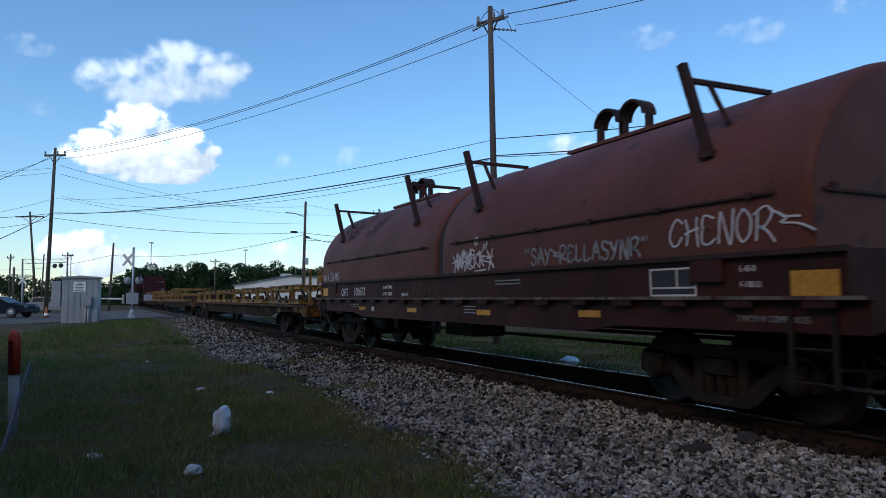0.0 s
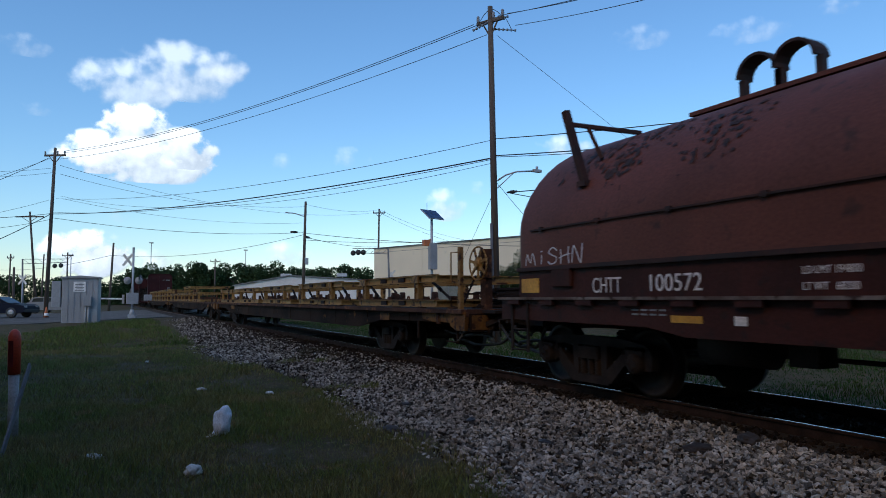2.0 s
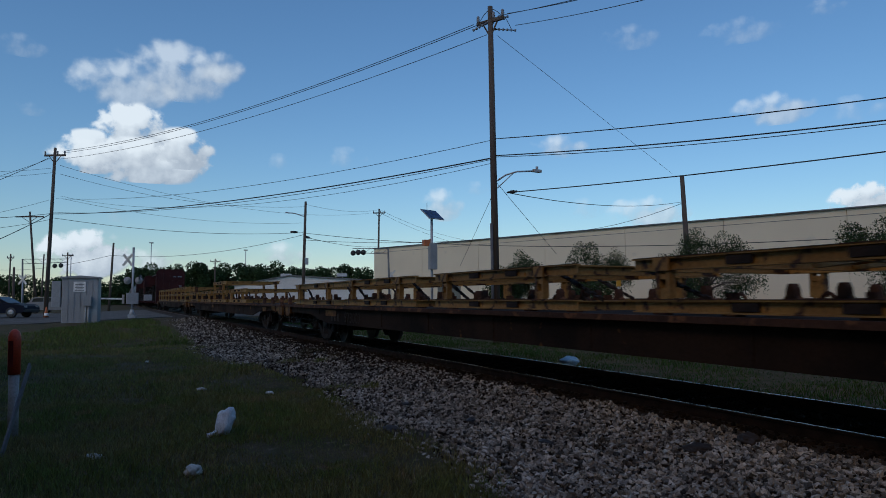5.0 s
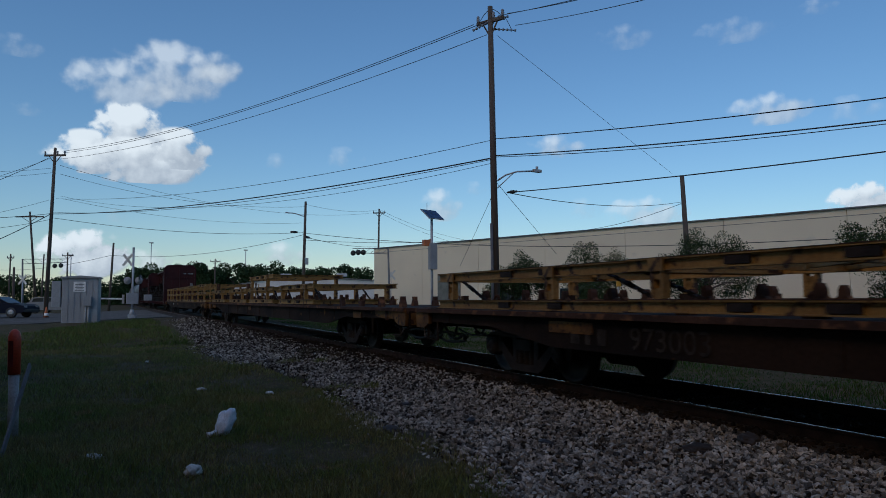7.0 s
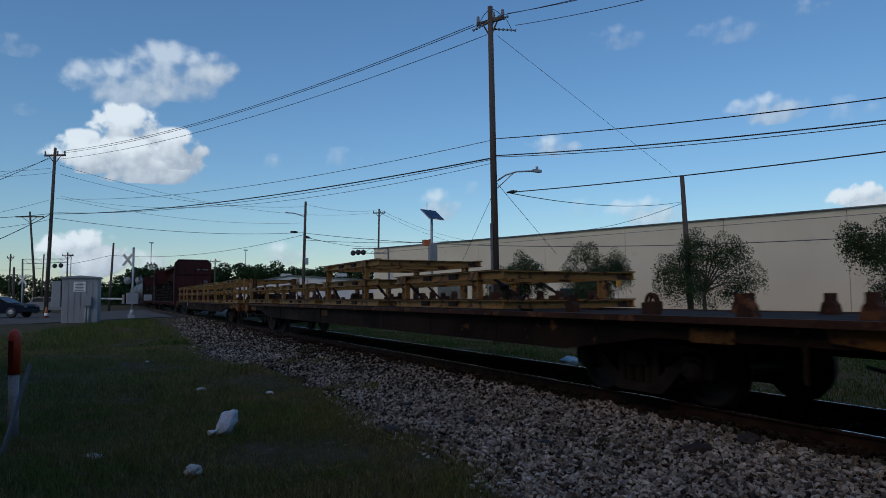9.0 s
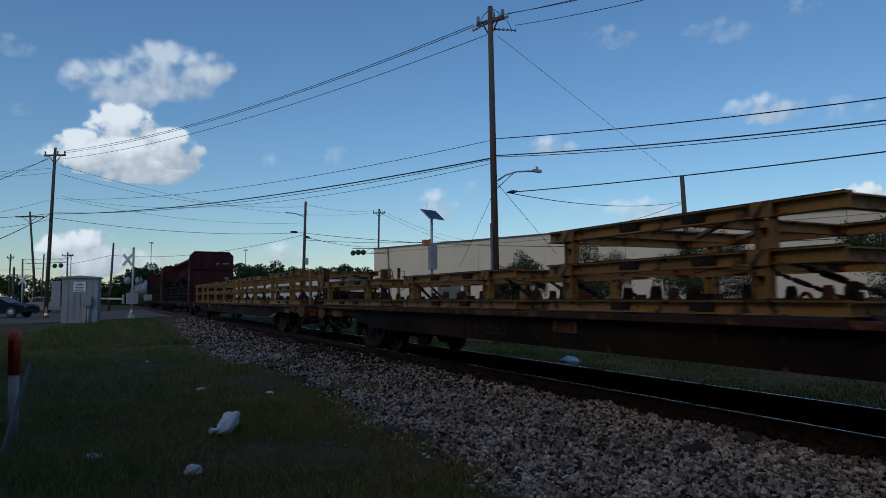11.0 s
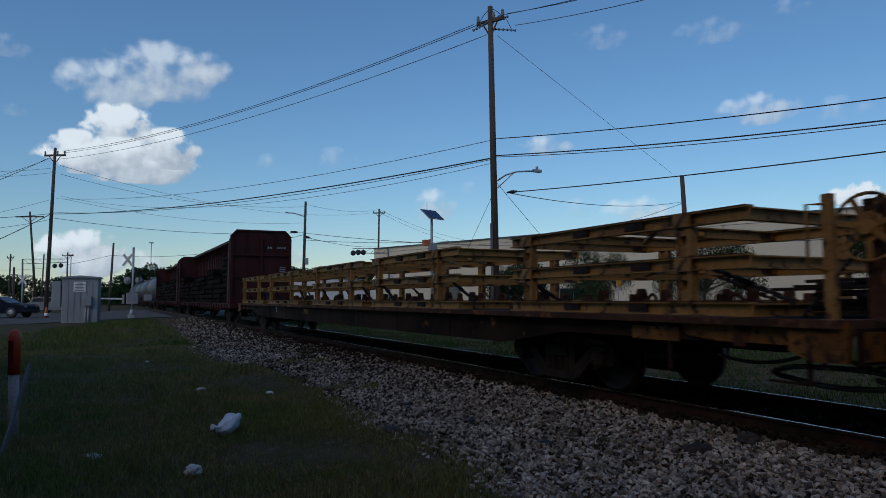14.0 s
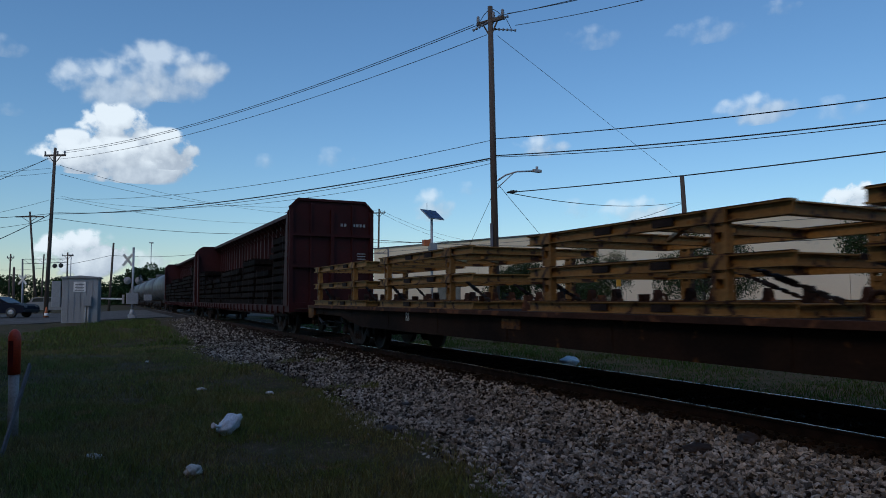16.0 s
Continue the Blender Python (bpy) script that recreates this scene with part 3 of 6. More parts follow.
def hood_mesh(y0, y1):
    """One arched cover with rounded ends, built from cross sections along the car."""
    ring0 = [(-1.5, 1.62), (-1.5, 1.9), (-1.5, 2.17)] + [(-1.5 * math.copysign(abs(math.cos(a)) ** 1.14, math.cos(a)), 2.17 + 1.36 * math.sin(a) ** 1.14) for a in [math.pi * k / 20 for k in range(1, 20)]] + [(1.5, 2.17), (1.5, 1.9), (1.5, 1.62)]
    s = Shape()
    n = len(ring0)
    L = y1 - y0
    ts = [0, 0.008, 0.03, 0.07, 0.12] + [0.12 + (L - 0.24) * k / 6 for k in range(1, 7)] + [L - 0.07, L - 0.03, L - 0.008, L]
    rows = []
    for t in ts:
        e = min(t, L - t)
        f = 1.0 if e >= 0.12 else math.sqrt(max(0.0, 1 - (1 - e / 0.12) ** 2))
        kx, kz = 0.965 + 0.035 * f, 0.955 + 0.045 * f
        rows.append([(x * kx, y0 + t, 1.62 + (z - 1.62) * kz) for x, z in ring0])
    for r in rows:
        s.v += r
    s.f = [(j * n + i, j * n + i + 1, (j + 1) * n + i + 1, (j + 1) * n + i) for j in range(len(rows) - 1) for i in range(n - 1)]
    s.s = [True] * len(s.f)
    s.f += [tuple(range(n)), tuple((len(rows) - 1) * n + i for i in range(n))]
    s.s += [False, False]
    return s


GLYPH = dict(
    C=[[(0.95, 0.8), (0.6, 1.0), (0.2, 0.75), (0.05, 0.4), (0.25, 0.05), (0.6, 0.1), (0.9, 0.35)]],
    H=[[(0.1, 0.95), (0.2, 0.5), (0.12, 0.0)], [(0.85, 1.05), (0.8, 0.5), (0.9, -0.05)], [(0.0, 0.4), (0.5, 0.52), (1.0, 0.6)]],
    E=[[(0.9, 0.9), (0.3, 1.0), (0.15, 0.6), (0.6, 0.55), (0.15, 0.5), (0.1, 0.1), (0.5, 0.0), (0.95, 0.2)]],
    N=[[(0.05, -0.05), (0.2, 0.95), (0.3, 0.9), (0.7, 0.0), (0.8, 0.1), (0.95, 1.15)]],
    O=[[(0.55, 1.05), (0.2, 0.8), (0.1, 0.35), (0.4, 0.0), (0.8, 0.2), (0.9, 0.7), (0.55, 1.05), (0.3, 0.95)]],
    R=[[(0.1, -0.05), (0.2, 0.9)], [(0.0, 0.85), (0.6, 1.1), (0.95, 0.85), (0.6, 0.5), (0.2, 0.45), (0.65, 0.35), (1.1, -0.05)]],
    P=[[(0.15, -0.1), (0.2, 0.95), (0.7, 1.0), (0.85, 0.7), (0.5, 0.45), (0.2, 0.5)]],
    L=[[(0.2, 1.0), (0.12, 0.1), (0.45, 0.0), (0.85, 0.15)]],
    A=[[(0.0, 0.0), (0.45, 1.0), (0.55, 1.0), (0.95, -0.05)], [(0.2, 0.4), (0.8, 0.42)]],
    S=[[(0.9, 0.85), (0.5, 1.05), (0.15, 0.8), (0.4, 0.55), (0.8, 0.4), (0.75, 0.1), (0.35, -0.05), (0.05, 0.15)]],
    Y=[[(0.05, 1.0), (0.4, 0.5), (0.9, 1.05)], [(0.75, 0.85), (0.45, 0.2), (0.1, -0.1)]],
    K=[[(0.15, 1.0), (0.2, 0.0)], [(0.9, 1.0), (0.25, 0.5), (0.95, -0.05)]],
    V=[[(0.0, 1.0), (0.4, 0.0), (0.5, 0.05), (0.95, 1.1)]],
    M=[[(0.0, 0.0), (0.15, 0.8), (0.45, 0.2), (0.7, 0.85), (0.95, 0.0)]],
    I=[[(0.5, 0.7), (0.5, 0.0)], [(0.45, 0.95), (0.6, 0.98)]],
    W=[[(0.0, 1.0), (0.25, 0.0), (0.5, 0.8), (0.75, 0.0), (1.0, 1.1)]],
)
GLYPH['"'] = [[(0.3, 1.1), (0.25, 0.8)], [(0.7, 1.1), (0.65, 0.8)]]
GLYPH["-"] = [[(-0.3, 0.95), (0.6, 0.6), (0.3, 0.45), (1.2, 0.35), (1.95, 0.1)], [(0.4, 0.7), (1.3, 0.62)]]
GLYPH["*"] = [[(-0.2, 0.9), (1.0, -0.1)], [(-0.3, 0.4), (1.1, 0.5)], [(0.9, 1.0), (0.1, -0.3)], [(0.1, 0.7), (0.5, 0.2)]]
GLYPH["="] = [[(0.1, 1.6), (0.5, 1.75), (0.6, 1.45), (0.2, 1.35), (0.1, 1.6)], [(0.0, -0.25), (2.2, -0.2)], [(0.2, -0.38), (1.6, -0.33)]]
GLYPH["/"] = [[(0.2, 1.3), (0.0, 0.95)], [(0.7, 1.4), (0.4, 0.95)]]


def tag(words, width, high, parent, at, material, thick=0.08, seed=1, squash=1.0):
    """Sprayed writing: every stroke one smooth ribbon of paint lying on the steel."""
    rng = random.Random(seed)
    s = Shape()
    step = width / len(words)
    lay = 0.0
    for n, ch in enumerate(words):
        for line in GLYPH.get(ch, ()):
            lift = rng.uniform(-0.05, 0.05)
            pts = [Vector(((n + 0.08 + p * 0.94 * squash + rng.uniform(-0.03, 0.03)) * step, (q + lift + rng.uniform(-0.03, 0.03)) * high, 0)) for p, q in line]
            fine = []
            for k in range(len(pts) - 1):
                p0, p1, p2, p3 = pts[max(k - 1, 0)], pts[k], pts[k + 1], pts[min(k + 2, len(pts) - 1)]
                for j in range(5):
                    t = j / 5
                    fine.append(0.5 * (2 * p1 + (p2 - p0) * t + (2 * p0 - 5 * p1 + 4 * p2 - p3) * t * t + (3 * p1 - p0 - 3 * p2 + p3) * t ** 3))
            fine.append(pts[-1])
            lay += 0.0006
            low, top = [], []
            for k, p in enumerate(fine):
                d = (fine[min(k + 1, len(fine) - 1)] - fine[max(k - 1, 0)]).normalized()
                w = Vector((-d.y, d.x, 0)) * high * thick * 0.5 * (0.7 if k in (0, len(fine) - 1) else 1) * rng.uniform(0.85, 1.15)
                top += [p + w + Vector((0, 0, lay + 0.002)), p - w + Vector((0, 0, lay + 0.002))]
                low += [p + w, p - w]
            m = len(fine)
            f = [(2 * k, 2 * k + 1, 2 * k + 3, 2 * k + 2) for k in range(m - 1)]
            f += [(2 * k, 2 * k + 2, 2 * m + 2 * k + 2, 2 * m + 2 * k) for k in range(m - 1)] + [(2 * k + 1, 2 * m + 2 * k + 1, 2 * m + 2 * k + 3, 2 * k + 3) for k in range(m - 1)]
            s.add(top + low, f)
    ob = part("graffiti", s, material, parent, at=at)
    return tagged(ob, "spray-painted graffiti tag", kind="stuff")


def coil_car():
    car = rolling(thing("coil_car", "rusty red covered coil car with graffiti tags", "freight car"), 10.8)
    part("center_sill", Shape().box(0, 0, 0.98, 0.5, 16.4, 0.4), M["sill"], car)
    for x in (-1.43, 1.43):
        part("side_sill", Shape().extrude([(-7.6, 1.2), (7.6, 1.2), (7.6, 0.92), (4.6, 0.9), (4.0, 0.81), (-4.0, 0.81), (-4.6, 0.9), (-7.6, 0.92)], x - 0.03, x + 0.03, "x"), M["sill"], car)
    for sg in (-1, 1):
        part("end_sill", Shape().box(0, sg * 7.55, 1.07, 2.8, 0.1, 0.26), M["sill"], car)
        part("end_platform", Shape().box(0, sg * 7.95, 0.99, 1.7, 0.62, 0.05).box(0, sg * 8.2, 0.92, 2.0, 0.08, 0.2).box(-0.7, sg * 7.9, 0.87, 0.1, 0.7, 0.16).box(0.7, sg * 7.9, 0.87, 0.1, 0.7, 0.16), M["truck"], car, "dark grimy end platform")
        hose_loops(car, sg * 7.7, sg)
    for k in range(-5, 6):
        part("crossbearer", Shape().box(0, k * 1.25, 1.05, 2.8, 0.1, 0.2), M["sill"], car)
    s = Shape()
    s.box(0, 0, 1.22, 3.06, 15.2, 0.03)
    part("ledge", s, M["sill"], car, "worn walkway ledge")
    for x in (-1.533, 1.533):
        part("ledge_edge", Shape().box(x, 0, 1.222, 0.008, 15.2, 0.034), M["worn"], car, "pale scuffed ledge edge")
    br = Shape().box(0, 0, 0, 0.09, 0.3, 0.07).mesh("ledge_bracket", M["sill"])
    for k in range(-9, 10):
        for x in (-1.48, 1.48):
            o = new("ledge_bracket", br)
            o.parent = car
            o.matrix_basis = pose(x, k * 0.8, 1.17)
    for x in (-1.46, 1.46):
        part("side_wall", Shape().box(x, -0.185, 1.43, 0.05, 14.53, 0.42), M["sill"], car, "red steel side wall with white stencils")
    for y in (-7.4, 7.03):
        part("end_wall", Shape().box(0, y, 1.43, 2.9, 0.05, 0.42), M["sill"], car)
    part("trough_floor", Shape().box(0, -0.185, 1.26, 2.9, 14.4, 0.05), M["sill"], car)
    for x in (-1.49, 1.49):
        for y in (-6.02, 6.05):
            part("lock_bracket", Shape().box(x, y, 1.5, 0.08, 0.42, 0.24, ch=0.02), M["sill"], car)
    part("top_rail", Shape().box(-1.49, -0.185, 1.63, 0.09, 14.53, 0.05).box(1.49, -0.185, 1.63, 0.09, 14.53, 0.05), M["burn"], car, "dark greasy top rail")
    for n, (a, b) in enumerate(((-7.16, -0.16), (0.05, 7.08))):
        h = part("hood", hood_mesh(a, b), M["hood"], car, "arched oxide-red steel cover, scuffed")
        seam = Shape().box(-1.515, (a + b) / 2, 2.17, 0.03, b - a - 0.7, 0.022)
        seam.box(1.515, (a + b) / 2, 2.17, 0.03, b - a - 0.7, 0.022)
        for k in range(6):
            yy = a + 0.6 + (b - a - 1.2) * k / 5
            seam.box(-1.515, yy, 2.17, 0.05, 0.07, 0.06)
        part("seam", seam, M["burn"], h)
        for yy in (-5.95, -1.25) if n == 0 else (1.2, 5.75):
            for sx in (-1, 1):
                g = Shape()
                g.bar((sx * 1.33, yy, 2.7), (sx * 1.50, yy + 0.16, 3.68), 0.085, 0.085)
                g.bar((sx * 1.48, yy + 0.12, 3.5), (sx * 0.4, yy - 0.05, 3.46), 0.06, 0.05)
                g.bar((sx * 1.2, yy + 0.08, 3.49), (sx * 1.08, yy - 0.05, 3.05), 0.06, 0.05)
                g.box(sx * 1.35, yy, 2.7, 0.1, 0.17, 0.07)
                part("stacking_guide", g, M["burn"], h, "dark steel stacking guide bar")
        c = (-3.565, 3.645)[n]
        hp = Shape()
        part("top_plate", Shape().box(0, c, 3.535, 0.6, 2.6, 0.05), M["hood"], h)
        for yy in (c + 0.05, c + 0.59) if n == 0 else (3.62, 4.1):
            arc = [(0, yy - 0.25, 3.5)] + [(0, yy - 0.25 * math.cos(k * math.pi / 10), 3.84 + 0.24 * math.sin(k * math.pi / 10)) for k in range(11)] + [(0, yy + 0.25, 3.5)]
            for p, q in zip(arc, arc[1:]):
                hp.bar(p, q, 0.09, 0.08) if abs(p[1] - q[1]) < 1e-6 else hp.bar(p, q, 0.26, 0.035)
        part("lifting_bracket", hp, M["burn"], h, "double-arched lifting bracket")
    band = hood_mesh(-0.4, 0.3)
    band.v = [(x * 0.97, y, z - 0.05) for x, y, z in band.v]
    part("gap_band", band, M["burn"], car, "dark seam between the covers")
    for y in (-7.17, 7.09):
        sg = -1 if y < 0 else 1
        e = Shape().box(0, y, 2.17, 2.7, 0.03, 0.03)
        for x in (-1.2, 1.2):
            e.box(x, y, 2.19, 0.08, 0.05, 0.09)
        part("end_seam", e, M["burn"], car)
    for y in (6.08, -5.75):
        truck(car, y)
    coupler(car, 8.0, 1)
    coupler(car, -8.0, -1)
    g = Shape()
    g.box(-0.4, 0.6, 0.72, 0.7, 1.3, 0.4, ch=0.1)
    g.rod((-0.9, 3.4, 0.7), (-0.9, 4.2, 0.7), 0.2, n=14)
    g.rod((-0.6, -6, 0.62), (-0.6, 6, 0.62), 0.025)
    g.rod((0.3, -7, 0.7), (0.3, 7, 0.7), 0.03)
    g.box(-0.9, 3.0, 0.72, 0.3, 0.3, 0.3)
    part("brake_gear", g, M["truck"], car, "greasy brake cylinder and rods")
    for y in (7.1, -7.1):
        lad = Shape()
        for yy in (y - 0.2, y + 0.2):
            lad.bar((-1.47, yy, 0.46), (-1.47, yy, 1.15), 0.025, 0.05)
        for z in (0.49, 0.78):
            lad.rod((-1.47, y - 0.2, z), (-1.47, y + 0.2, z), 0.014, n=6)
        part("step", lad, M["truck"], car)
    for y, z, w, h in ((6.8, 1.4, 0.42, 0.2), (-7.15, 1.35, 0.44, 0.22), (4.0, 1.0, 0.42, 0.075), (1.21, 1.0, 0.42, 0.085), (-1.55, 1.0, 0.42, 0.085), (-4.15, 1.03, 0.42, 0.085), (3.33, 1.0, 0.14, 0.09)):
        x = -1.489 if z > 1.2 else -1.463
        part("reflector", Shape().box(x, y, z, 0.008, w, h), M["white"] if w == 0.14 else M["ymark"], car, "yellow reflective patch" if w != 0.14 else "white patch")
    X = -1.488
    lettering("CHTT", 0.19, car, on_side(X, 5.46, 1.29), M["white"], squeeze=0.74)
    lettering("100572", 0.19, car, on_side(X, 4.53, 1.30), M["white"], squeeze=0.98)
    lettering("LD LMT 194800", 0.07, car, on_side(X, 2.67, 1.43), M["white"])
    lettering("LT WT   68200", 0.07, car, on_side(X, 2.67, 1.29), M["white"])
    lettering("NEW 9-93", 0.07, car, on_side(X, 1.68, 1.27), M["white"])
    lettering("L-43-0", 0.06, car, on_side(X, -6.4, 1.47), M["white"])
    lettering("F-180-21", 0.06, car, on_side(X, -6.4, 1.32), M["white"])
    lettering("2 INCH HF COMP SHOES", 0.06, car, on_side(-1.464, -6.34, 1.0), M["tagfade"])
    b = Shape()
    for k in range(4):
        for z in (1.09, 1.04):
            b.box(-1.464, 4.75 - 0.14 * k, z, 0.004, 0.1, 0.02)
    for z in (1.44, 1.49):
        b.box(X, -2.3, z, 0.004, 0.7, 0.018)
    for z in (0.99, 1.04, 1.09):
        b.box(-1.464, 0.1 - 1.2, z, 0.004, 0.4, 0.02)
    tagged(part("stencil", b, M["tagfade"], car), "small unreadable stencil lines", kind="stuff")
    fr = Shape()
    for z in (1.25, 1.33, 1.53):
        fr.box(X - 0.002, -5.55, z, 0.004, 0.64, 0.02)
    for y in (-5.24, -5.62, -5.87):
        fr.box(X - 0.002, y, 1.39 if y != -5.62 else 1.43, 0.004, 0.02, 0.3 if y != -5.62 else 0.2)
    part("data_frame", fr, M["white"], car, "white framed consolidated data stencil")
    part("data_plate", Shape().box(X + 0.001, -5.55, 1.39, 0.004, 0.62, 0.28), M["black"], car, "black data panel")
    tag("CHENOR-", 1.47, 0.29, car, on_side(-1.503, -5.53, 1.75), M["tagpaint"], 0.07, 17)
    tag('"SAY-PELLASYNR"', 2.5, 0.21, car, on_side(-1.503, -2.77, 1.69), M["tagfade"], 0.14, 6)
    tag("*WAVE=K/*", 1.3, 0.27, car, on_side(-1.503, -0.62, 1.73), M["tagpaint"], 0.08, 21, 1.25)
    tag("WVEK-", 0.95, 0.25, car, on_side(-1.504, -0.72, 1.71), M["tagpaint"], 0.08, 5, 1.3)
    tag("MISHN", 1.3, 0.2, car, on_side(-1.503, 6.9, 1.68), M["tagpaint"], 0.08, 11)
    tag("KOHL", 1.13, 0.22, car, on_side(X, 1.21, 1.26), M["chalk"], 0.07, 13)
    rng = random.Random(3)
    sc = Shape()
    spots = [(1.0 + 5.2 * math.sqrt(rng.random()), rng.uniform(0.55, 1.05)) for _ in range(13)]
    for k in range(330):
        y, a = spots[k % 13]
        y, a = y + rng.gauss(0, 0.17), min(1.35, max(0.3, a + rng.gauss(0, 0.1)))
        x, z = -1.5 * math.cos(a) ** 1.14 - 0.006, 2.17 + 1.36 * math.sin(a) ** 1.14 + 0.008
        w, h = rng.uniform(0.01, 0.05), rng.uniform(0.012, 0.06)
        t = Vector((1.5 * math.sin(a), 0, 1.36 * math.cos(a))).normalized()
        c = Vector((x, y, z))
        pts = [c + Vector((0, math.cos(q) * w, 0)) * rng.uniform(0.6, 1.1) + t * math.sin(q) * h * rng.uniform(0.6, 1.1) for q in [k2 * math.tau / 9 for k2 in range(9)]]
        sc.add(pts, [tuple(range(9))])
    tagged(part("soot", sc, M["burn"], car, "dark scuffed patches"), kind="stuff")
    return car


coil_car()


def flat_car(y0, brake, marks, stand=0.72):
    car = rolling(thing("flat_car", "long rusty yellow flat car with tie-down lugs", "freight car", group="flat cars of the train"), y0)
    H, LEAD = 12.95, 1.2  # half length, and how much longer the leading end is
    s = Shape()
    for sx in (-1, 1):
        xs = (sx * 1.40, sx * 1.34)
        ring = [(-H - LEAD, 0.98), (H, 0.98), (H, 0.80), (H - 2.6, 0.78), (H - 4.2, 0.56), (-H + 4.2, 0.56), (-H + 2.6, 0.78), (-H - LEAD, 0.80)]
        s.extrude(ring, min(xs), max(xs), "x")
        for k in range(-5, 6):
            d = 0.36 if abs(k) < 4 else 0.16
            s.box(sx * 1.397, k * 2.35, 0.96 - d / 2, 0.03, 0.05, d)
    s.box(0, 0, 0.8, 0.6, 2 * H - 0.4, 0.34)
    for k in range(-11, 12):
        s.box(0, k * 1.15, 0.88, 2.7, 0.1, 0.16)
    part("side_sill", s, M["fsill"], car, "grimy yellow fish-belly side sill, shade darkened into its paint")
    part("deck", Shape().box(0, -LEAD / 2, 0.995, 2.8, 2 * H + LEAD, 0.05), M["plank"], car, "dark worn deck")
    e = Shape()
    for sx in (-1, 1):
        e.box(sx * 1.45, -LEAD / 2, 1.0, 0.12, 2 * H + LEAD, 0.07)
    for y in (-H - LEAD, H):
        e.box(0, y, 0.98, 2.9, 0.14, 0.12)
    part("deck_rail", e, M["rust"], car, "rust-brown deck edge angle")
    for sg in (-1, 1):
        E = H + LEAD if sg < 0 else H
        for x0 in (-1.47, 1.40):
            q = Shape().extrude([(sg * (E + 0.06), 0.99), (sg * (E - 0.5), 0.99), (sg * (E - 0.5), 0.76), (sg * (E - 0.3), 0.68), (sg * (E + 0.02), 0.68)], x0, x0 + 0.07, "x")
            part("end_plate", q, M["yfade"], car, "rust-stained yellow end gusset plate")
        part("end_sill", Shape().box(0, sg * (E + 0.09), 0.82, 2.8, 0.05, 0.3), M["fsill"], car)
        for x0 in (-1.0, 1.0):
            part("end_patch", Shape().box(x0, sg * (E + 0.122), 0.82, 0.75, 0.012, 0.24), M["yfade"], car, "worn yellow paint panel on the end sill")
        truck(car, -9.75 if sg < 0 else 9.9)
        part("end_platform", Shape().box(0, sg * (E + 0.28), 1.0, 2.3, 0.4, 0.05).box(0, sg * (E + 0.1), 0.8, 0.7, 0.5, 0.3).box(0, sg * (E + 0.46), 0.94, 1.9, 0.08, 0.1).bar((-1.1, sg * (E + 0.1), 0.78), (-0.9, sg * (E + 0.45), 0.93), 0.06, 0.08), M["truck"], car, "dark narrow end platform")
        hose_loops(car, sg * (E + 0.05), sg)
        part("grab_iron", Shape().path([(-1.3, sg * (E - 0.25), 0.82), (-1.42, sg * (E - 0.22), 0.72), (-1.4, sg * (E - 0.18), 0.6), (-1.43, sg * (E - 0.28), 0.5)], 0.012, 6), M["worn"], car, "bent pale grab iron")
        coupler(car, sg * (H + (0.9 if sg < 0 else 0.35)), sg)
        st = Shape()
        for yy in (E - 0.35, H - 0.75):
            st.bar((-1.4, sg * yy, 0.46), (-1.4, sg * yy, 0.8), 0.025, 0.045)
        for z in (0.47,):
            st.bar((-1.4, sg * (E - 0.35), z), (-1.4, sg * (E - 0.75), z), 0.04, 0.02)
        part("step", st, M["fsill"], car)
    for x0 in (-1.412, 1.412):
        part("sill_panel", Shape().extrude([(-H + 0.55, 0.96), (-H + 0.5, 0.84), (-H + 0.1, 0.8), (-H - LEAD + 0.55, 0.8), (-H - LEAD + 0.55, 0.96)], x0 - 0.012, x0 + 0.012, "x"), M["yfade"], car, "rust-stained yellow sill panel")
        part("stake_pocket", Shape().box(x0, -H - 0.15, 0.88, 0.07, 0.12, 0.24, ch=0.02), M["rust"], car, "rusty stake pocket")
    rng = random.Random(int(y0))
    for k in range(-9, 10):
        for x in (-0.75, 0.75):
            y = k * 1.38 + rng.uniform(-0.2, 0.2)
            if rng.random() < 0.35:
                q = Shape()
                for a in range(9):
                    t0, t1 = a * math.pi / 9, (a + 1) * math.pi / 9
                    q.rod((x, y + 0.09 * math.cos(t0), 1.14 + 0.13 * math.sin(t0)), (x, y + 0.09 * math.cos(t1), 1.14 + 0.13 * math.sin(t1)), 0.025, n=6)
                q.box(x, y, 1.09, 0.1, 0.24, 0.15)
                part("lug", q, M["rust"], car, "rusty lifting eye")
            else:
                q = Shape().extrude([(y - 0.11, 1.02), (y + 0.11, 1.02), (y + 0.08, 1.14), (y + 0.045, 1.18), (y + 0.045, 1.27), (y - 0.045, 1.27), (y - 0.045, 1.18), (y - 0.08, 1.14)], x - 0.06, x + 0.06, "x")
                part("lug", q, M["rust"], car, "rusty tie-down lug")
    for y, w in marks:
        part("reflector", Shape().box(-1.414, y, 0.84, 0.01, w, 0.15), M["yfade"], car, "rust-stained yellow paint patch")
